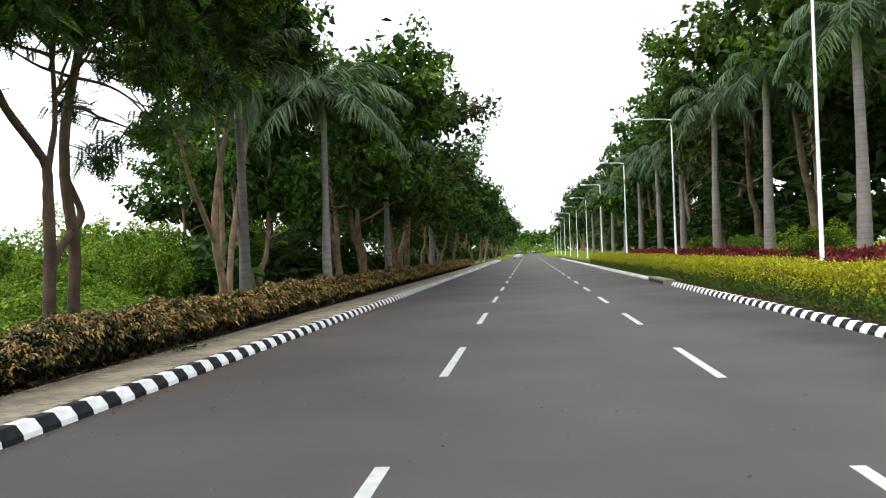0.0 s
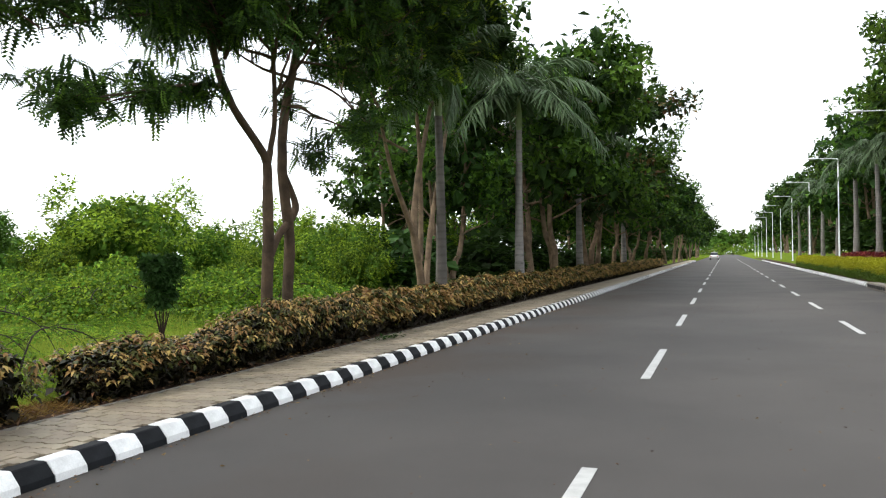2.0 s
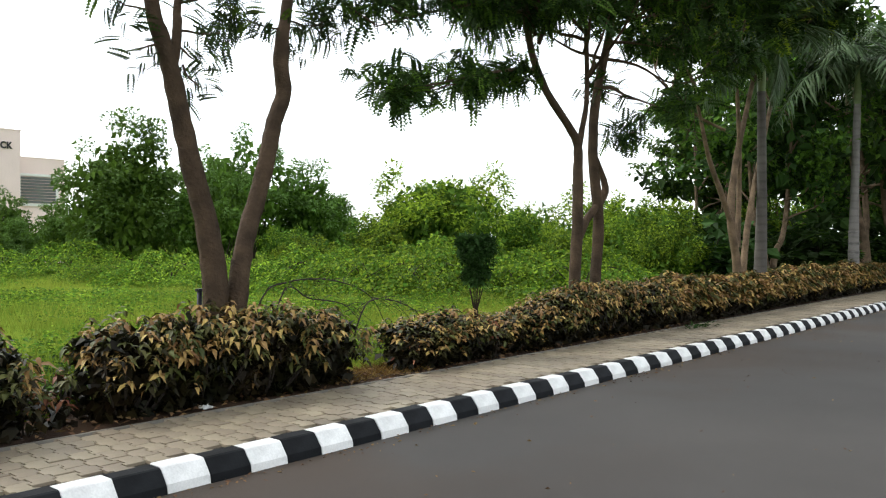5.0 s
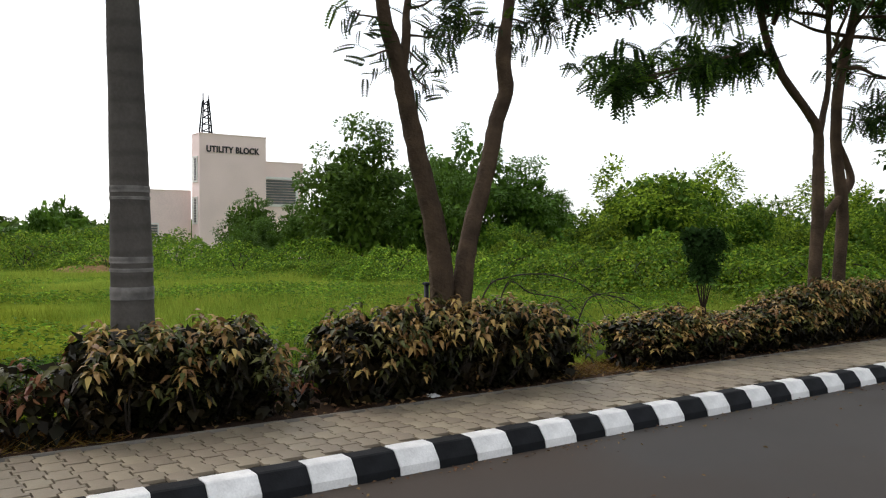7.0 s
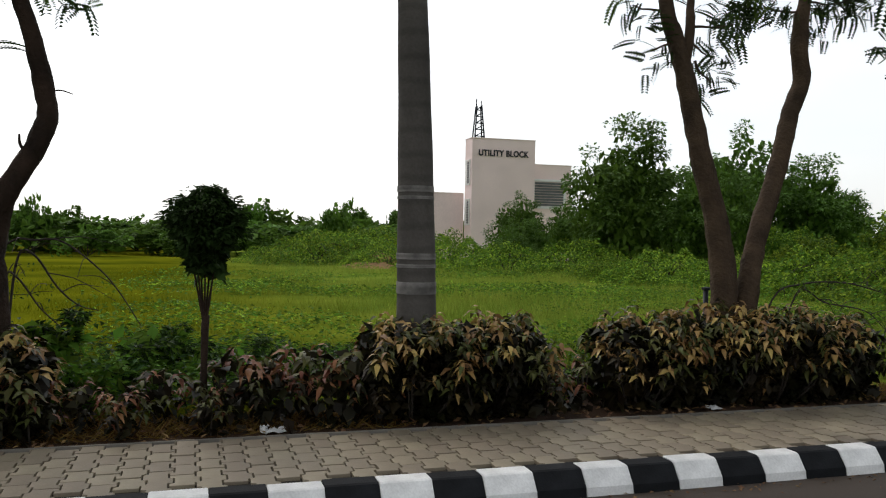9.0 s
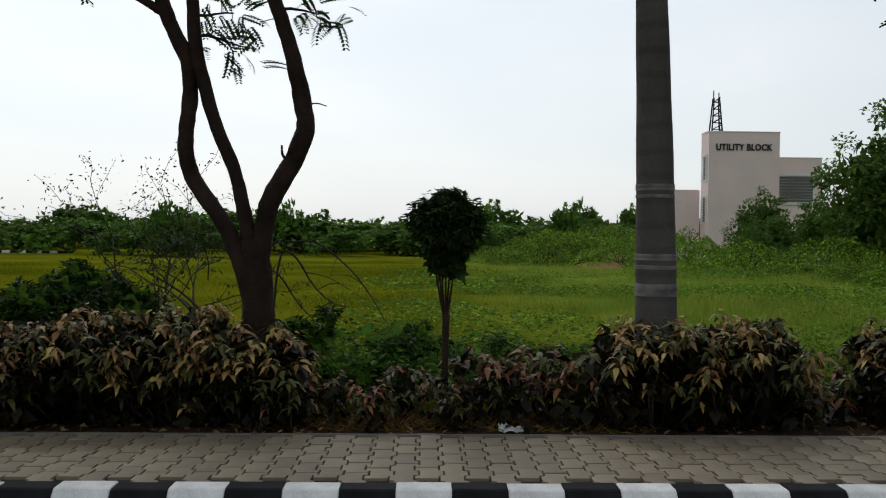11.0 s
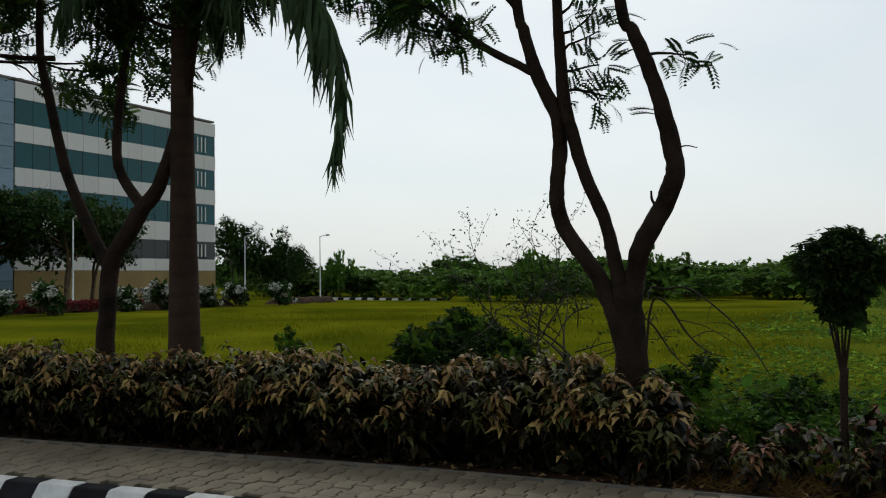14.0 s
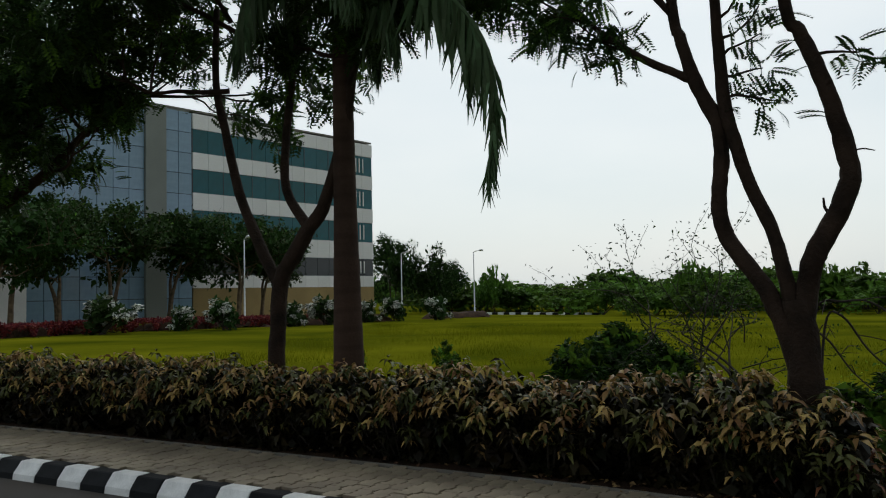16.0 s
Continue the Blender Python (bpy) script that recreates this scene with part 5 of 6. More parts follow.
# dark undergrowth below both rows of trees
UNDER = [shrub(670 + n, lobes_of(g, 6.5, 6.8, 12), 1700, 0.43, [LEAF_MID, LEAF_DARK], WIDE_LEAF, 0.75) for n in range(2)]
g = np.random.default_rng(35)
plant(UNDER, "dense dark undergrowth below the roadside trees", [(-9.9, 24.0, 2.9), (-11.8, 27.5, 3.4)] + [(-11.0 + 1.6 * (n % 2) + g.uniform(-0.4, 0.4), 27 + n * 4.2 + n * n * 0.05, g.uniform(2.4, 3.6)) for n in range(40)], 6.6, "undergrowth", wide=1.5)
plant(UNDER, "dense dark undergrowth below the trees on the bank", [(15.5 + 2.5 * (n % 2) + g.uniform(-0.5, 0.5), 24 + n * 5.0, g.uniform(5.0, 7.0)) for n in range(34)], 6.6, "undergrowth", wide=1.5)


# ---- grass ----
LATTICE = np.random.default_rng(9).random((97, 89))


def noise_field(x, y):
    """Soft random patches from about two metres down to a quarter."""
    total = 0
    for step, share in ((2.3, 0.5), (0.9, 0.3), (0.3, 0.2)):
        u, v = x / step + 0.37 * y / step + 500, y / step - 0.37 * x / step + 500
        i, j = np.floor(u).astype(int), np.floor(v).astype(int)
        a, b = u - i, v - j
        a, b = a * a * (3 - 2 * a), b * b * (3 - 2 * b)
        at = lambda p, q: LATTICE[p % 97, q % 89]
        total = total + share * ((at(i, j) * (1 - a) + at(i + 1, j) * a) * (1 - b) + (at(i, j + 1) * (1 - a) + at(i + 1, j + 1) * a) * b)
    return np.clip(0.5 + 1.9 * (total - 0.5), 0, 1)


def spots_of(g, count, region, dense):
    """Places in a strip of the field that widens away from the road, thicker where growth clumps."""
    x = region[0] + (region[1] - region[0]) * g.random(count) ** dense
    y = (region[2] + (region[3] - region[2]) * g.random(count)) * np.interp(-x, [7, 60], [1.0, 3.0])
    clump = noise_field(x, y)
    keep = g.random(count) < 0.25 + clump
    return x[keep], y[keep], clump[keep]


def grass(name, label, count, region, size, seed, dense):
    g = np.random.default_rng(seed)
    x, y, clump = spots_of(g, count, region, dense)
    p = np.stack([x, y, lie(x, y) - 0.02], -1)
    a = g.uniform(0, 6.28, len(x))
    w = np.stack([np.cos(a) * 0.45, np.sin(a) * 0.45, np.ones(len(x))], -1)
    blade = (np.array([(0, -0.03, 0), (0, 0.03, 0), (1, 0.005, 0.2), (1, -0.005, 0.2)]), np.array([(0, 1, 2, 3)]))
    v, f = scatter(blade, p, frames_of(w, g, 1.5), size * g.uniform(0.4, 1.4, len(x)) * (0.5 + 0.9 * clump) * np.interp(-x, [7, 40], [1.0, 1.4]) * np.interp(y, [-3, 4], [0.55, 1.0]))
    return tagged(new(name, quads(name, v, f, GRASS)), label, "grass", kind="stuff")


def meadow_weeds(count, region, seed, tall=0.42, least=0.42, kinds=(WEED, LEAF_MID, LEAF_FRESH)):
    """Small broad-leaved weeds that grow through the grass in drifts."""
    g = np.random.default_rng(seed)
    x, y, clump = spots_of(g, count, region, 1.5)
    drift = noise_field(x * 0.6 + 3, y * 0.55 - 2)
    keep = (drift > least) & (g.random(len(x)) < (0.35 + drift) * np.interp(y, [region[2] - 0.5, region[2] + 3.5], [0, 1]))
    x, y, drift = x[keep], y[keep], drift[keep]
    z = lie(x, y) + g.random(len(x)) ** 0.6 * (0.1 + tall * (drift - least + 0.02))
    a = g.uniform(0, 6.28, len(x))
    w = np.stack([np.cos(a), np.sin(a), g.uniform(-0.4, 0.5, len(x))], -1)
    v, f = scatter(PLAIN_LEAF, np.stack([x, y, z], -1), frames_of(w, g, 0.4), g.uniform(0.05, 0.11, len(x)) * np.interp(-x, [7, 30], [0.9, 1.7]))
    which = g.choice(3, len(x), p=(0.5, 0.3, 0.2))
    return tagged(new("meadow_weeds", quads("meadow_weeds", v, f, list(kinds), which)), "low broad-leaved green weeds growing through the meadow grass", "weeds", kind="stuff")


grass("meadow_grass", "long uneven green grass in the field behind the hedge", 230000, (-7.1, -40.0, -14.0, 16.0), 0.19, 77, 1.6)
grass("verge_grass", "short green grass under the roadside trees", 26000, (-6.95, -9.0, -16.0, 40.0), 0.16, 78, 1.0)
meadow_weeds(130000, (-7.2, -34.0, -2.0, 17.0), 79)
# by the hedge, darker leaf colours hold the shade the weeds stand in
meadow_weeds(30000, (-7.05, -9.6, -3.0, 4.4), 80, 0.6, 0.2, (LEAF_DARK, LEAF_MID, WEED))


# ---- fallen branches behind the hedge ----
def fallen_branch(label, start, way, length, seed, leaves=0, name="fallen_branch", category="branch"):
    g = np.random.default_rng(seed)
    wood, tips = [], []
    base = thing(name, label, category, at=start)
    spray(g, np.zeros(3), np.array(way, float), length, 2, wood, tips, 0.018)
    for k in range(3):
        spray(g, np.array(way, float) * length * 0.25 * (k + 1), np.array(way, float) + g.normal(0, 0.6, 3), length * 0.6, 1, wood, tips, 0.01)
    for piece in wood:
        part("twig", quads("twig", *piece, TWIG), base)
    if leaves:
        at = np.array([t[0] for t in tips])
        p = at[g.integers(0, len(at), leaves)] + g.normal(0, 0.06, (leaves, 3))
        part("leaves", quads("leaves", *scatter(PLAIN_LEAF, p, frames_of(g.normal(size=p.shape), g, 1), g.uniform(0.03, 0.055, leaves)), LEAF_DARK), base)


def arching_branch(label, x, line, seed, twigs=7, leaves=0):
    """A bare cut branch that lies in the weeds in a low arch, with thin side twigs."""
    g = np.random.default_rng(seed)
    base = thing("fallen_branch", label, "branch", at=(x, *line[0]))
    p = bend([(0.04 * math.sin(3 * k + seed), y - line[0][0], z - line[0][1]) for k, (y, z) in enumerate(line)], 5)
    part("stem", quads("stem", *tube(p, [0.011, 0.009, 0.004], 6, 0.1, seed), TWIG), base)
    tips = []
    for k in range(twigs):
        at = p[int(len(p) * (0.2 + 0.75 * k / twigs))]
        w = np.array([g.normal(0, 0.5), g.normal(0.3, 0.5), g.uniform(-0.3, 0.5)])
        q = [at, at + w * 0.16, at + w * 0.3 + (0, 0, -0.06), at + w * 0.42 + (0, 0, -0.12)]
        tips += q[1:]
        part("twig", quads("twig", *tube(bend(q, 2), [0.005, 0.002], 4), TWIG), base)
    if leaves:
        q = np.array(tips)[g.integers(0, len(tips), leaves)] + g.normal(0, 0.03, (leaves, 3))
        part("leaves", quads("leaves", *scatter(PLAIN_LEAF, q, frames_of(g.normal(size=q.shape), g, 1), g.uniform(0.03, 0.06, leaves)), WEED), base)


for line, seed, leaves in (([(5.55, 0.1), (5.85, 0.95), (6.22, 1.11), (6.75, 1.13), (7.28, 1.02), (7.63, 0.83), (7.8, 0.55)], 701, 40), ([(7.2, 0.1), (7.43, 0.78), (7.95, 0.82), (8.39, 0.65), (8.6, 0.4)], 702, 40), ([(5.9, 0.1), (6.14, 1.02), (6.57, 0.91), (7.04, 0.82), (7.4, 0.6)], 703, 30)):
    arching_branch("bare fallen branch arching over the weeds", -7.6, line, seed, 13, leaves * 3)
for line, seed in (([(-1.55, 0.1), (-1.5, 1.2), (-1.34, 1.46), (-1.18, 1.47), (-0.97, 1.46), (-0.68, 1.23), (-0.52, 1.02), (-0.37, 0.78)], 704), ([(-1.45, 0.1), (-1.4, 1.1), (-1.3, 1.18), (-1.14, 0.93), (-0.97, 0.77)], 705), ([(-1.4, 0.1), (-1.32, 1.25), (-1.18, 1.36), (-1.01, 1.09), (-0.84, 0.95), (-0.7, 0.9)], 706)):
    arching_branch("dry cut branch leaning out from the tree over the weeds", -7.6, line, seed, 5)

for start, way, length, seed in (((-9.5, -2.75, 0.2), (0.0, -0.25, 1.0), 1.25, 711), ((-9.4, -2.5, 0.2), (0.05, 0.15, 1.0), 1.1, 713), ((-9.6, -3.0, 0.2), (0.0, -0.4, 1.0), 1.35, 715)):
    fallen_branch("airy twiggy shrub with few small dark leaves", start, way, length, seed, 520, "twiggy_shrub", "shrub")
fallen_branch("dry leafy branch sticking up behind the tree", (-9.4, -2.2, 0.4), (-0.1, -0.7, 0.9), 1.15, 707, 160)
fallen_branch("dry leafy branch among the weeds", (-7.6, -1.9, 0.6), (0.0, -0.6, 0.5), 0.7, 709, 120)


# dry grass on the soil where the hedge is thin
g = np.random.default_rng(88)
n = 5200
y = np.where(g.random(n) < 0.75, g.uniform(-1.4, 1.6, n), g.uniform(6.0, 7.3, n))
x = g.uniform(-6.95, -6.32, n)
a = g.uniform(0, 6.28, n)
w = np.stack([np.cos(a), np.sin(a), g.uniform(0.15, 0.9, n)], -1)
wisp = (np.array([(0, -0.03, 0), (0, 0.03, 0), (1, 0.004, -0.15), (1, -0.004, -0.15)]), np.array([(0, 1, 2, 3)]))
v, f = scatter(wisp, np.stack([x, y, np.full(n, 0.12)], -1), frames_of(w, g, 1.0), g.uniform(0.06, 0.2, n))
tagged(new("dry_grass", quads("dry_grass", v, f, DRY_GRASS)), "dry golden-brown grass on the soil under the thin hedge", "grass", kind="stuff")


# ---- street lamps ----
def lamp_meshes(height, arm, thick):
    pole = quads("pole", *tube([(0, 0, 0), (0, 0, height * 0.5), (0, 0, height)], [thick, thick * 0.75, thick * 0.55], 10), LAMP_WHITE, smooth=True)
    reach = quads("arm", *tube(bend([(0, 0, height - 0.04), (-arm * 0.4, 0, height + 0.03), (-arm, 0, height + 0.06)], 3), [thick * 0.5, thick * 0.4], 8), LAMP_WHITE, smooth=True)
    bm = bmesh.new()
    bmesh.ops.create_uvsphere(bm, u_segments=14, v_segments=8, radius=1)
    for v in bm.verts:
        v.co = (-arm - 0.32 + v.co.x * 0.36, v.co.y * 0.15, height + 0.05 + v.co.z * (0.11 if v.co.z > 0 else 0.05))
    head = bpy.data.meshes.new("lamp_head")
    bm.to_mesh(head)
    bm.free()
    head.materials.append(LAMP_WHITE)
    glass = soft_box("lens", -arm - 0.55, -0.1, height - 0.02, -arm - 0.12, 0.1, height + 0.01, LAMP_GLASS, 0.008)
    foot = soft_box("base_plate", -0.16, -0.16, 0, 0.16, 0.16, 0.03, LAMP_WHITE, 0.006)
    return pole, reach, head, glass, foot


def set_lamp(meshes, label, x, y, turn, group, z):
    base = thing("street_lamp", label, "street lamp", group, at=(x, y, z))
    base.rotation_euler = (0, 0, turn)
    pole, reach, head, glass, foot = meshes
    part("pole", pole, base)
    part("base_plate", foot, base)
    part("arm", reach, base)
    holder = part("lamp_head", head, base)
    part("lens", glass, holder, "frosted lens")


ROAD_LAMP = lamp_meshes(8.6, 1.6, 0.07)
PARK_LAMP = lamp_meshes(5.8, 1.3, 0.07)
for n in range(11):
    set_lamp(ROAD_LAMP, "tall white street lamp with one arm over the road", 8.5, 24.9 + n * 23.7, 0, "street lamps along the road", float(lie(8.5, 0)) - 0.01)
for x, y, turn in ((-39.1, -42.0, -2.15), (-65.0, -39.9, -2.15), (-61.3, -45.4, -2.15), (-78.5, -53.8, -2.15)):
    set_lamp(PARK_LAMP, "white lamp post on the far side of the lawn", x, y, turn, "lamp posts by the office", float(lie(x, y)) - 0.02)


# ---- the utility building ----
def utility_block():
    house = thing("utility_building", "pale pink two-storey utility building with a square tower", "building", at=(-62, 23, -0.5))
    def put(name, v, mat, parent=house, label=""):
        me = quads(name, *v, mat)
        me.transform(Matrix.Translation(-Vector((-62, 23, -0.5))))
        return part(name, me, parent, label)
    tower = put("wall", box(-63.7, 21.15, -0.6, -62, 26.5, 9.25), PINK_WALL, label="square stair tower")
    put("parapet", box(-63.73, 21.12, 9.25, -61.97, 26.53, 9.33), PINK_WALL)
    wing = put("wall", box(-70, 26.5, -0.6, -63, 30.2, 7.45), PINK_WALL, label="lower right wing")
    put("parapet", box(-70.06, 26.58, 7.45, -62.97, 30.22, 7.53), PINK_WALL)
    low = put("wall", box(-67.5, 17.3, -0.6, -63.9, 21.14, 4.95), PINK_WALL, label="low side wing")
    put("parapet", box(-67.53, 17.27, 4.95, -63.87, 21.1, 5.02), PINK_WALL)
    for z0, z1 in ((2.4, 4.5), (5.6, 7.6)):  # tall louvred windows in the tower's side
        w = put("window", join([box(-63.45, 21.06, z0, -62.35, 21.14, z0 + 0.1), box(-63.45, 21.06, z1 - 0.1, -62.35, 21.14, z1), box(-63.45, 21.06, z0 + 0.1, -62.95, 21.14, z1 - 0.1), box(-62.45, 21.06, z0 + 0.1, -62.35, 21.14, z1 - 0.1)]), TRIM_WHITE)
        for k in range(9):
            put("slat", box(-62.95, 21.07, z0 + 0.15 + k * (z1 - z0 - 0.3) / 9, -62.45, 21.13, z0 + 0.15 + (k + 0.75) * (z1 - z0 - 0.3) / 9), LOUVRE, w)
    w = put("window", join([box(-63, 26.7, 3.9, -62.9, 29.7, 4.1), box(-63, 26.7, 6.1, -62.9, 29.7, 6.3), box(-63, 26.7, 4.1, -62.9, 26.9, 6.1), box(-63, 29.5, 4.1, -62.9, 29.7, 6.1)]), TRIM_WHITE)
    for k in range(9):
        put("slat", box(-62.98, 26.9, 4.12 + k * 0.22, -62.92, 29.5, 4.28 + k * 0.22), LOUVRE, w)
    w = put("window", join([box(-63.9, 18.0, 1.25, -63.82, 18.65, 1.33), box(-63.9, 18.0, 2.4, -63.82, 18.65, 2.48), box(-63.9, 18.0, 1.33, -63.82, 18.08, 2.4), box(-63.9, 18.57, 1.33, -63.82, 18.65, 2.4)]), TRIM_WHITE)
    for k in range(5):
        put("slat", box(-63.89, 18.08, 1.35 + k * 0.21, -63.84, 18.57, 1.5 + k * 0.21), LOUVRE, w)
    # lattice mast on the roof
    mast = [tube([(-62.9 + dx, 21.95 + dy, 9.3), (-62.9 + dx * 0.5, 21.95 + dy * 0.5, 11.9)], [0.07, 0.06], 6) for dx in (-0.3, 0.3) for dy in (-0.4, 0.4)]
    for k in range(5):
        s, z = 1 - 0.1 * k, 9.5 + 0.52 * k
        mast += [tube([(-62.9 + 0.3 * s, 21.95 - 0.4 * s, z), (-62.9 + 0.3 * s, 21.95 + 0.4 * s, z + 0.4)], [0.045, 0.045], 5), tube([(-62.9 - 0.3 * s, 21.95 + 0.4 * s, z), (-62.9 + 0.3 * s, 21.95 + 0.4 * s, z)], [0.045, 0.045], 5),
                 tube([(-62.9 + 0.3 * s, 21.95 - 0.4 * s, z), (-62.9 + 0.3 * s, 21.95 + 0.4 * s, z)], [0.045, 0.045], 5)]
    mast += [tube([(-62.9, 21.75, 11.8), (-62.9, 21.75, 12.5)], [0.05, 0.04], 5), tube([(-62.9, 22.15, 11.8), (-62.9, 22.15, 12.35)], [0.05, 0.04], 5)]
    put("roof_mast", join(mast), STEEL_DARK, label="dark steel lattice mast")
    text = bpy.data.curves.new("sign", "FONT")
    text.body, text.size, text.extrude, text.offset, text.align_x, text.align_y = "UTILITY BLOCK", 0.66, 0.03, 0.022, "CENTER", "CENTER"
    text.space_character = 1.08
    sign = new("sign", text)
    sign.data.materials.append(LETTER)
    sign.matrix_world = pose(0, 0, 0)
    dg = bpy.context.evaluated_depsgraph_get()
    me = bpy.data.meshes.new_from_object(sign.evaluated_get(dg))
    bpy.data.objects.remove(sign)
    wide = max(v.co.x for v in me.vertices) - min(v.co.x for v in me.vertices)
    me.transform(pose(0.035, 0.78, 8.62, 90, 0, 90) @ Matrix.Diagonal((4.25 / wide, 1, 1, 1)))
    part("sign", me, house, "dark raised letters reading UTILITY BLOCK")


utility_block()


# ---- the office building across the lawn ----
def office():
    """Storeys of teal window bands between pale panels, and a glazed stair front."""
    base = thing("office_building", "long office building with teal window bands and pale cladding", "building", at=(-45.4, -54.8, -0.45))
    base.rotation_euler = (0, 0, math.atan2(0.14, -0.99) + 0.049)
    # local axes: x along the front to its far end, y into the building... the front lies at y = 0 and faces -y
    def put(name, v, mat, parent=base, label=""):
        return part(name, quads(name, *v, mat), parent, label)
    B = 0.45
    put("wall", box(0, 0.25, 0, 21.3, 16, 16.9 + B), CLADDING, label="main block")
    put("wall", box(-30, 0.35, 0, -0.1, 16, 17.2 + B), PIER, label="grey rear block of the stair front")
    put("roof", box(-30.2, 0.3, 17.2 + B, 21.5, 16.2, 17.35 + B), CONCRETE)
    panel = quads("panel", *box(0.012, 0, 0, 1.508, 0.24, 1.0), CLADDING)
    glass = quads("pane", *box(0.02, 0.06, 0, 1.5, 0.2, 1.0), TEAL_GLASS)
    # panes of the lowest band are near-black, to put in its recess's shade
    shaded = quads("pane", *box(0.02, 0.06, 0, 1.5, 0.2, 1.0), CAR_GLASS)
    bar = quads("mullion", *box(-0.03, 0.03, 0, 0.03, 0.1, 1.0), MULLION)
    bands = [(0, 2.5, "ochre"), (2.5, 3.6, "pale"), (3.6, 5.3, "teal"), (5.3, 7.0, "pale"), (7.0, 8.95, "teal"), (8.95, 10.4, "pale"), (10.4, 12.35, "teal"), (12.35, 13.75, "pale"), (13.75, 15.7, "teal"), (15.7, 17.0, "pale")]
    for z0, z1, kind in bands:
        if kind == "ochre":
            put("plinth", box(0, 0.02, 0, 21.3, 0.24, z1 + B), OCHRE_WALL, label="ochre ground floor wall")
            continue
        holder = part("window_band" if kind == "teal" else "cladding_band", quads("band", *box(0, 0.16, z0 + B, 21.3, 0.249, z1 + B), MULLION), base)
        for k in range(14):
            ob = part("pane" if kind == "teal" else "panel", (shaded if z0 < 4 else glass) if kind == "teal" else panel, holder)
            ob.location, ob.scale = (k * 1.521, 0, z0 + B + 0.012), (1, 1, z1 - z0 - 0.024)
            if kind == "teal" and k % 2 == 0:
                ob = part("mullion", bar, holder)
                ob.location, ob.scale = (k * 1.521, 0, z0 + B), (1, 1, z1 - z0)
        if kind == "teal":
            for k in (18.9, 19.4, 19.9):
                put("sash", box(k, 0.0, z0 + B + 0.25, k + 0.12, 0.06, z1 + B - 0.25), CLADDING, holder, "pale open sash")
    # pale blue glazed bays with a grey pier between
    for x0, x1 in ((-2.6, -0.1), (-13.5, -4.4), (-30, -20)):
        wall = part("glazed_bay", quads("bay", *box(x0, 0.1, 0, x1, 0.345, 17.0 + B), MULLION), base)
        cols = max(1, round((x1 - x0) / 1.25))
        w = (x1 - x0) / cols
        pane = quads("pane", *box(0.025, 0, 0.025, w - 0.025, 0.09, 1.7 - 0.025), BLUE_GLASS)
        for c in range(cols):
            for r in range(10):
                ob = part("pane", pane, wall)
                ob.location = (x0 + c * w, 0, B + r * 1.7)
    for x0, x1 in ((-4.4, -2.6), (-20, -13.5)):
        put("pier", box(x0, -0.25, 0, x1, 0.34, 17.2 + B), PIER if x0 > -5 else CLADDING, label="plain pier between the glazed bays")


office()


def far_house(x, y, turn, width, height):
    base = thing("distant_house", "low pale concrete building on the horizon behind the scrub", "building", at=(x, y, -0.5))
    base.rotation_euler = (0, 0, turn)
    part("wall", quads("wall", *box(-width / 2, 0, 0, width / 2, 6, height), CONCRETE), base)
    part("roof", quads("roof", *box(-width / 2 - 0.2, -0.2, height, width / 2 + 0.2, 6.2, height + 0.25), TRIM_WHITE), base)
    for k in range(3):
        part("window", soft_box("window", -width / 2 + 0.5 + k * width / 3, -0.05, height - 1.9, -width / 2 + 1.4 + k * width / 3, 0.04, height - 0.7, MULLION, 0.02), base)


far_house(-127.0, -83.0, -2.14, 6.5, 6.0)
far_house(-122.0, -87.0, -2.14, 3.0, 6.6)

# the planted strip at the lawn's far edge
for n, (x, y, w, d, h) in enumerate(((-42.3, -36.5, 10, 1.4, 0.55), (-32.2, -38.0, 9, 1.6, 0.5), (-55.3, -35.6, 8, 1.4, 0.55), (-22.1, -39.5, 9, 2, 0.5))):
    g = np.random.default_rng(800 + n)
    xs, rows = np.linspace(-w / 2, w / 2, 24), np.linspace(-d / 2, d / 2, 7)
    me = sheet("bank", xs, rows, lambda a, b: h * np.clip(1.2 - (2 * b / d) ** 2 - (2 * a / w) ** 8, 0, 1) + 0.05 * np.sin(a * 3.1) * np.cos(b * 4) - 0.08, SOIL)
    ob = tagged(new("soil_bank", me), "low bank of red-brown soil at the edge of the lawn", "soil bank")
    ob.location, ob.rotation_euler = (x, y, float(lie(x, y))), (0, 0, -0.12)
g = np.random.default_rng(44)
for n in range(14):
    x = -20.2 - n * 1.59
    set_bush(RED[n % 2], "low bedding plant with dark red leaves by the office", x, -38.6 + 0.1 * n + g.uniform(-0.3, 0.3), (1, 1, 1.0), g.uniform(0, 6), "red plants by the office", "bedding_plant", float(lie(x, -37)) - 0.02)


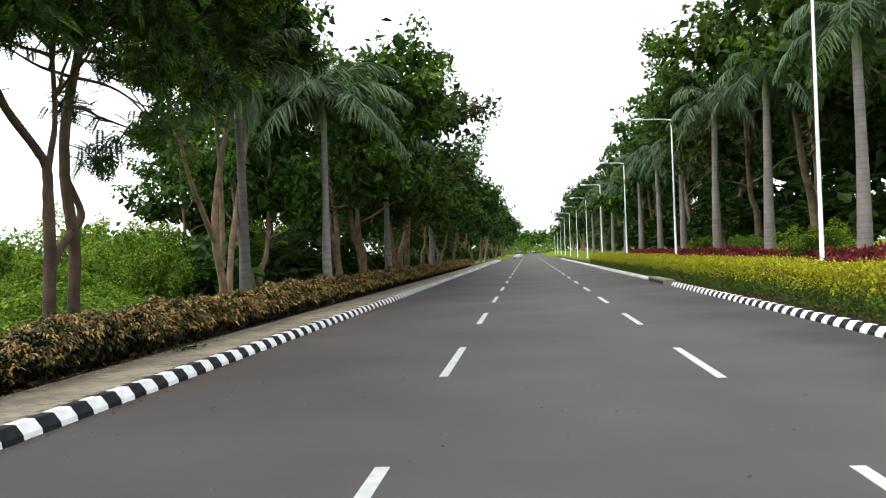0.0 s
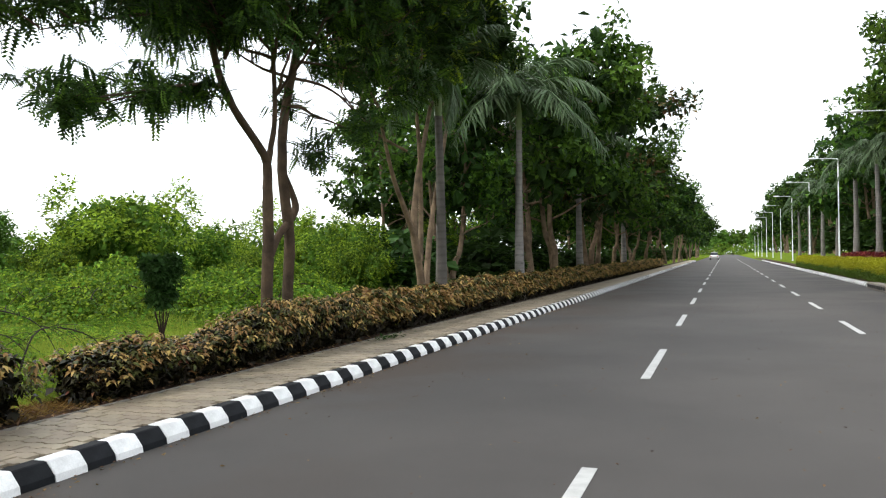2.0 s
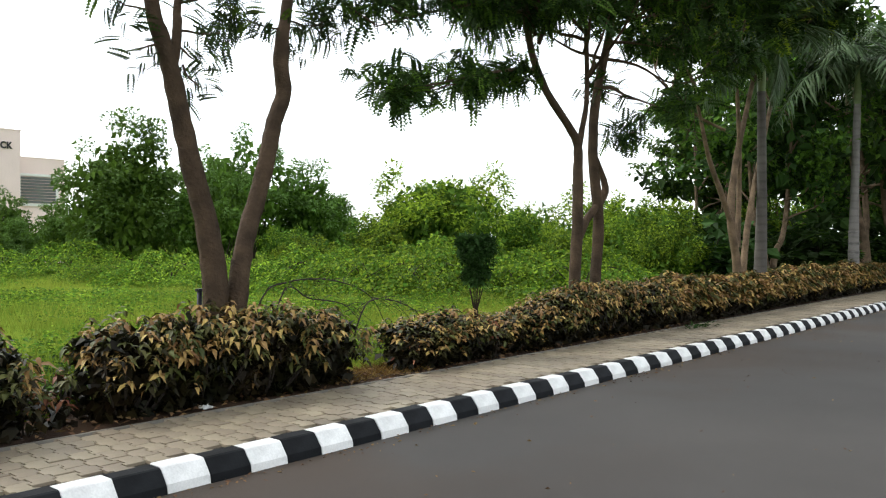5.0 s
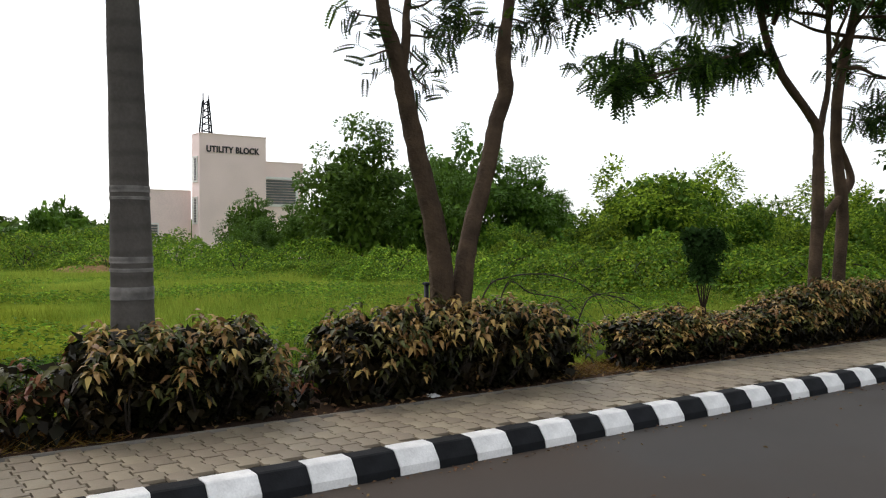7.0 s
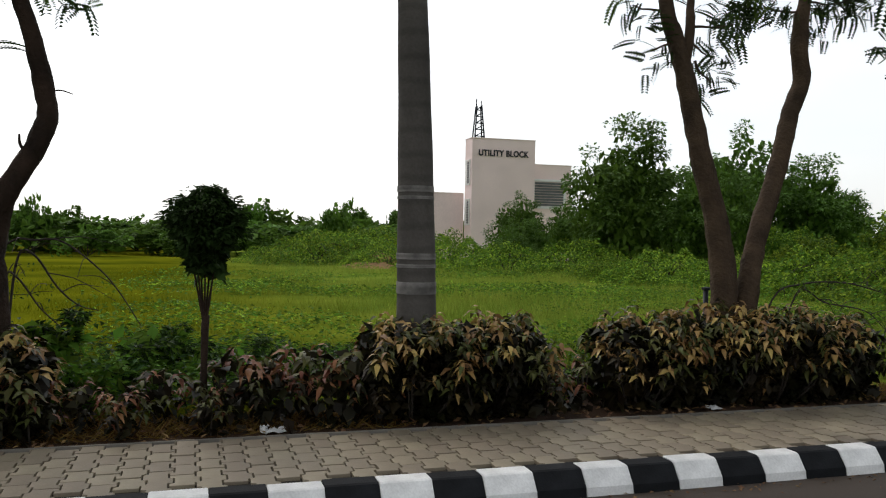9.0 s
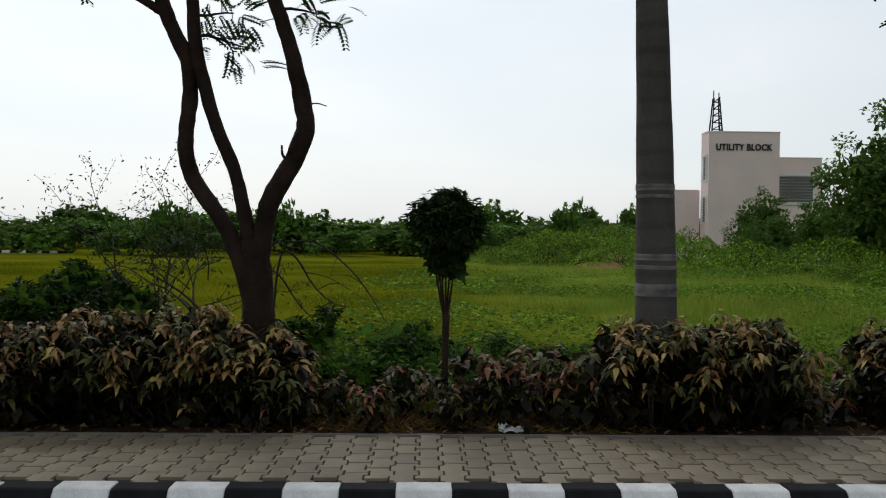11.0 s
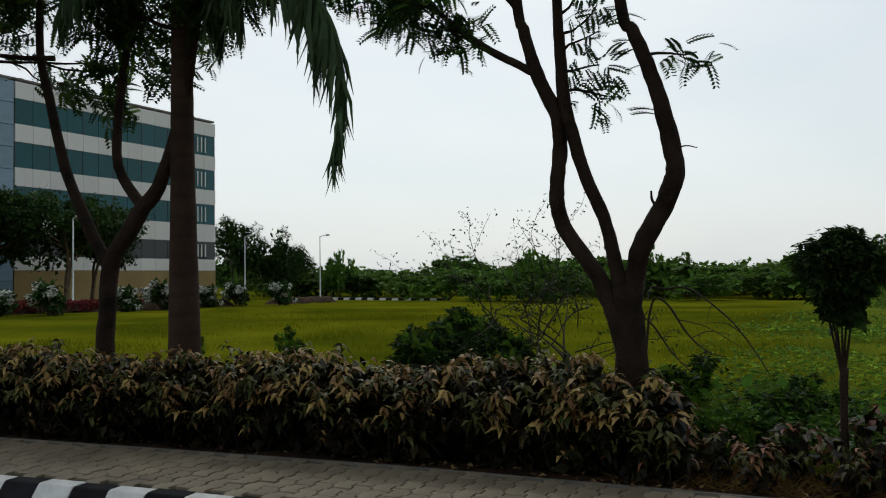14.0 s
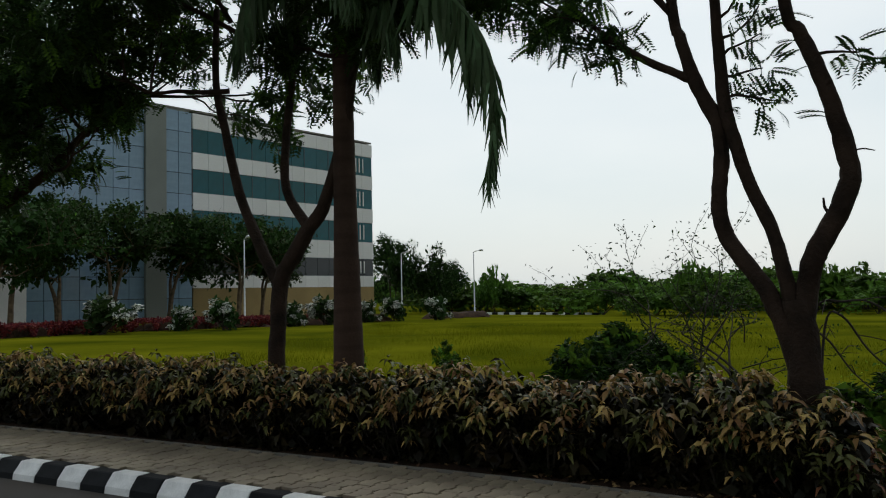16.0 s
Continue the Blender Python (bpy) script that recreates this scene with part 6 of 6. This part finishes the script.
# the painted kerb at the far corner of the lawn, and bare earth by the vines
edge = tagged(new("lawn_kerb"), "far low kerb painted black and white at the lawn's edge", "kerb", kind="structure")
pieces = [quads("kerb_stone", *box(0, 0, -0.3, 0.3, 0.62, 0.22), m) for m in (KERB_WHITE, KERB_BLACK)]
for k in range(22):
    ob = part("kerb_stone", pieces[k % 2], edge)
    ob.location = (-66.0 + 0.05 * k, -41.5 + 0.63 * k, float(lie(-66, -40 + 0.6 * k)))
for x, y, w, d, h in ((-43.5, 9.2, 4.6, 3.4, 0.3), (-50.5, 11.6, 4.0, 2.2, 1.0)):
    xs, rows = np.linspace(-w / 2, w / 2, 26), np.linspace(-d / 2, d / 2, 16)
    me = sheet("bare_earth", xs, rows, lambda a, b: h * np.clip(1.0 - (2 * b / d) ** 2 - (2 * a / w) ** 2, -0.2, 1) * (0.8 + 0.2 * np.sin(a * 5) * np.cos(b * 4)) , BARE_EARTH)
    ob = tagged(new("bare_earth", me), "patch of bare reddish earth in the overgrown field", "soil", kind="structure")
    ob.location = (x, y, float(lie(x, y)))


# ---- a car far down the road ----
def far_car(x, y):
    base = thing("car", "white car with red tail lights far down the road", "car", at=(x, y, 0.0))
    bm = bmesh.new()
    rings = [(-2.0, 0.55, 0.85, 0.8), (-1.9, 0.35, 0.95, 0.86), (0.6, 0.3, 0.98, 0.86), (1.8, 0.33, 0.85, 0.84), (2.05, 0.45, 0.7, 0.75)]
    loops = [[bm.verts.new((sx * w, yy, z)) for sx, z in ((-1, z0), (-1, (z0 + z1) / 2), (-0.92, z1), (0.92, z1), (1, (z0 + z1) / 2), (1, z0))] for yy, z0, z1, w in rings]
    for a, b in zip(loops, loops[1:]):
        for k in range(6):
            bm.faces.new((a[k], a[(k + 1) % 6], b[(k + 1) % 6], b[k]))
    bm.faces.new(loops[0][::-1])
    bm.faces.new(loops[-1])
    me = bpy.data.meshes.new("body")
    bm.to_mesh(me)
    bm.free()
    me.materials.append(CAR_PAINT)
    part("body", me, base)
    v = np.array([(sx * w, yy, z) for yy, z, w in ((-1.85, 0.93, 0.82), (1.0, 0.95, 0.82), (-1.5, 1.45, 0.66), (0.35, 1.47, 0.66)) for sx in (-1, 1)])
    part("cabin", quads("cabin", v, [(0, 1, 5, 4), (4, 5, 7, 6), (6, 7, 3, 2), (0, 4, 6, 2), (1, 3, 7, 5), (0, 2, 3, 1)], CAR_GLASS), base, "dark windows")
    part("roof", soft_box("roof", -0.66, -1.5, 1.44, 0.66, 0.35, 1.5, CAR_PAINT, 0.02), base)
    for sx in (-0.62, 0.62):
        part("tail_light", soft_box("tail_light", sx - 0.14, -2.03, 0.66, sx + 0.14, -1.96, 0.84, TAIL_RED, 0.01), base)
        for yy in (-1.25, 1.3):
            w = part("wheel", quads("wheel", *tube([(sx * 1.25 - 0.1, yy, 0.32), (sx * 1.25 + 0.1, yy, 0.32)], [0.32, 0.32], 18), RUBBER), base)
            part("rim", quads("rim", *tube([(sx * 1.25 - 0.105, yy, 0.32), (sx * 1.25 + 0.105, yy, 0.32)], [0.19, 0.19], 14), LAMP_WHITE), w)


far_car(-2.1, 178.0)


# ---- litter ----
def crumple(name, label, x, y, z, size, mat, seed):
    g = np.random.default_rng(seed)
    bm = bmesh.new()
    bmesh.ops.create_grid(bm, x_segments=7, y_segments=7, size=size)
    for v in bm.verts:
        v.co.z = abs(g.normal(0, size * 0.35)) * (1 - 0.5 * (v.co.length / size))
        v.co.x += g.normal(0, size * 0.1)
        v.co.y += g.normal(0, size * 0.1)
    me = bpy.data.meshes.new(name)
    bm.to_mesh(me)
    bm.free()
    me.materials.append(mat)
    ob = tagged(new(name, me), label, "litter")
    ob.location = (x, y, z)


crumple("plastic_bag", "crumpled white plastic litter under the hedge", -6.37, 0.6, 0.13, 0.085, PAPER, 3)
crumple("plastic_bag", "scrap of white litter under the hedge", -6.35, 4.3, 0.13, 0.06, PAPER, 4)
post = thing("marker_post", "short dark marker post in the grass", "post", at=(-7.8, 5.19, 0.05))
part("shaft", quads("shaft", *tube([(0, 0, 0), (0, 0, 1.0)], [0.03, 0.028], 8), STEEL_DARK, smooth=True), post)
part("cap", soft_box("cap", -0.035, -0.035, 0.99, 0.035, 0.035, 1.02, STEEL_DARK, 0.006), post)

g = np.random.default_rng(90)
n = 1500
p = np.stack([np.where(g.random(n) < 0.6, ROAD_L + np.abs(g.normal(0, 0.09, n)), g.uniform(-4.8, 3.5, n)), g.uniform(-6, 26, n), np.full(n, 0.008)], -1)
w = np.stack([g.normal(size=n), g.normal(size=n), 0.1 * g.normal(size=n)], -1)
tagged(new("fallen_leaves", quads("fallen_leaves", *scatter(PLAIN_LEAF, p, frames_of(w, g, 0.3), g.uniform(0.015, 0.05, n)), FALLEN)), "dry brown leaf litter along the gutter and road", "leaf litter", kind="stuff")
p = np.stack([g.uniform(-6.95, PATH_BACK, n), g.uniform(-8, 14, n), np.full(n, 0.15)], -1)
tagged(new("fallen_leaves", quads("fallen_leaves", *scatter(PLAIN_LEAF, p, frames_of(g.normal(size=(n, 3)) * (1, 1, 0.3), g, 0.5), g.uniform(0.04, 0.09, n)), FALLEN)), "dry brown leaves on the soil under the hedge", "leaf litter", kind="stuff")
n = 60
p = np.stack([g.uniform(-6.1, -5.75, n), g.normal(13.9, 0.35, n), np.full(n, 0.17)], -1)
tagged(new("leafy_twigs", quads("leafy_twigs", *scatter(PLAIN_LEAF, p, frames_of(g.normal(size=(n, 3)) * (1, 1, 0.5), g, 0.5), g.uniform(0.06, 0.12, n)), LEAF_DARK)), "small heap of cut leafy twigs on the path", "twigs", kind="stuff")

# ---- drain box in the far kerb ----
drain = thing("drain_inlet", "concrete drain inlet with a slotted face in the kerb", "drain", at=(5.85, 36.5, 0.0))
part("body", soft_box("body", -0.35, -2.2, 0.0, 0.1, 2.2, 0.26, CONCRETE, 0.02), drain)
for k in range(8):
    part("slot", soft_box("slot", -0.37, -1.9 + k * 0.5, 0.07, -0.34, -1.6 + k * 0.5, 0.2, KERB_BLACK, 0.004), drain)


# ---- kerbs ----
def kerb_block(length, mat, flip=1):
    """One kerb stone: upright foot, sloped shoulder and flat top, its ends a little rounded."""
    outline = [(0.0, -0.02), (-0.012, 0.055), (-0.085, 0.148), (-0.1, 0.155), (-0.215, 0.155), (-0.225, -0.02)]
    ends = [(0.0, 0.004), (0.006, 0.0), (length - 0.006, 0.0), (length, 0.004)]
    v = [(flip * (x - inset * (1 if x > -0.12 else -1)), y, z - inset) for y, inset in ends for x, z in outline]
    f = [(a * 6 + k, a * 6 + (k + 1) % 6, (a + 1) * 6 + (k + 1) % 6, (a + 1) * 6 + k) for a in range(3) for k in range(6)]
    f += [(0, 1, 2, 3), (0, 3, 4, 5), (18, 21, 20, 19), (18, 23, 22, 21)]
    return np.array(v, float), np.array(f)


def kerb(x, first, start, stop, near_from, near_to, label, flip):
    STEP = 0.321
    base = tagged(new("kerb"), label, "kerb", kind="structure")
    white, black = (quads("kerb_stone", *kerb_block(STEP - 0.002, m, flip), m) for m in (KERB_WHITE, KERB_BLACK))
    rest = {0: [], 1: []}
    sway = 1 if flip > 0 else 0
    for k in range(math.floor((start - first) / STEP), math.floor((stop - first) / STEP)):
        size = 0.311 if k < 0 else STEP
        y = first + k * size
        if near_from < y < near_to:
            ob = part("kerb_stone", white if k % 2 == 0 else black, base)
            ob.location = (x + sway * float(curve(y)) + 0.004 * math.sin(k * 2.7), y, 0.003 * math.sin(k * 1.9))
            ob.scale = (1, size / STEP, 1)
            ob.rotation_euler = (0, 0, -sway * float(curve(y) - curve(y + STEP)) / -STEP)
        else:
            rest[k % 2].append((y, size / STEP))
    for odd, mat in ((0, KERB_WHITE), (1, KERB_BLACK)):
        if rest[odd]:
            v, f = kerb_block(STEP - 0.002, mat, flip)
            v, f = join([(v * (1, s, 1) + (x + sway * float(curve(y)), y, 0), f) for y, s in rest[odd]])
            tagged(part("kerb_run", quads("kerb_run", v, f, mat), base), kind="stuff")


kerb(ROAD_L, 1.68, -30, 150, -12, 45, "kerb of stones painted black and white in turn", 1)
kerb(ROAD_R, 0.1, 4, 150, 6, 50, "far kerb of stones painted black and white in turn", -1)


# ---- the paved path ----
def paver(bulged, along=0.212, wide=0.147, step=0.028):
    """A zigzag paving block with a chamfered rim; the sides of neighbours in the next course follow the same line."""
    gap = 0.0055
    a, w, s = along / 2 - gap, wide / 2 - gap, step / 2 * (1 if bulged else -1)
    low = [(-a, -w - s), (-a * 0.575, -w - s), (-a * 0.48, -w + s), (a * 0.48, -w + s), (a * 0.575, -w - s), (a, -w - s)]
    high = [(x, y + 2 * w) for x, y in low]
    v, f = [], []
    for lvl, z, t in ((0, -0.05, 1.0), (1, 0.0, 1.0), (2, 0.003, 0.985)):
        v += [(x * t, y * t, z) for x, y in low] + [(x * t, y * t, z) for x, y in high]
    for lvl in (0, 1):
        o, q = lvl * 12, (lvl + 1) * 12
        f += [(o + k, o + k + 1, q + k + 1, q + k) for k in range(5)]
        f += [(o + 6 + k + 1, o + 6 + k, q + 6 + k, q + 6 + k + 1) for k in range(5)]
        f += [(o + 6, o, q, q + 6), (o + 5, o + 11, q + 11, q + 5)]
    f += [(24 + k, 24 + k + 1, 24 + 6 + k + 1, 24 + 6 + k) for k in range(5)]
    return np.array(v, float), np.array(f)


def strip(x0, x1, z1):
    """A long low slab that follows the kerb."""
    v, f = join([box(x0, a, 0.0, x1, b, z1) for a, b in zip((-40, -14.5, -12, -10, -8.5, -7, -6, -5, -4, -3), (-14.5, -12, -10, -8.5, -7, -6, -5, -4, -3, 160))])
    v[:, 0] += curve(v[:, 1])
    return v, f


path = tagged(new("pavement", quads("pavement", *strip(PATH_BACK, ROAD_L - 0.22, 0.128), PAVER_BED)), "narrow path of interlocking grey-brown zigzag pavers", "pavement", kind="structure")
edging = tagged(new("edging", quads("edging", *strip(PATH_BACK - 0.03, PATH_BACK - 0.004, 0.152), CONCRETE)), "thin concrete edging between path and hedge", "edging", kind="structure")
g = np.random.default_rng(66)
shapes = [paver(True), paver(False)]
blocks = [quads("paver", *q, PAVER) for q in shapes]
rest, made = [], 0
COL, ROW = 0.147, 0.212
for c in range(-90, 240):
    y = c * COL
    shift = (0.0, ROW / 2)[c % 2]
    for r in range(6):
        x = PATH_BACK + 0.03 + shift + r * ROW + ROW * 0.5 - 0.06
        if x > ROAD_L - 0.29 or x < PATH_BACK + 0.06:
            continue
        z = 0.145 + g.normal(0, 0.0018)
        x += float(curve(y))
        if -4.3 < y < 5.2 and made < 300:
            ob = part("paver", blocks[c % 2], path)
            ob.location, ob.rotation_euler = (x, y, z), (g.normal(0, 0.006), g.normal(0, 0.006), g.normal(0, 0.008))
            made += 1
        else:
            rest.append((shapes[c % 2][0] + (x, y, z), shapes[c % 2][1]))
v, f = join(rest)
tagged(part("paver_run", quads("paver_run", v, f, PAVER_JOINED), path), kind="stuff")
slab = tagged(part("far_paving", quads("far_paving", *box(PATH_BACK + 0.02, 240 * COL, 0.12, ROAD_L - 0.25, 159, 0.148), PAVER_JOINED), path), kind="stuff")
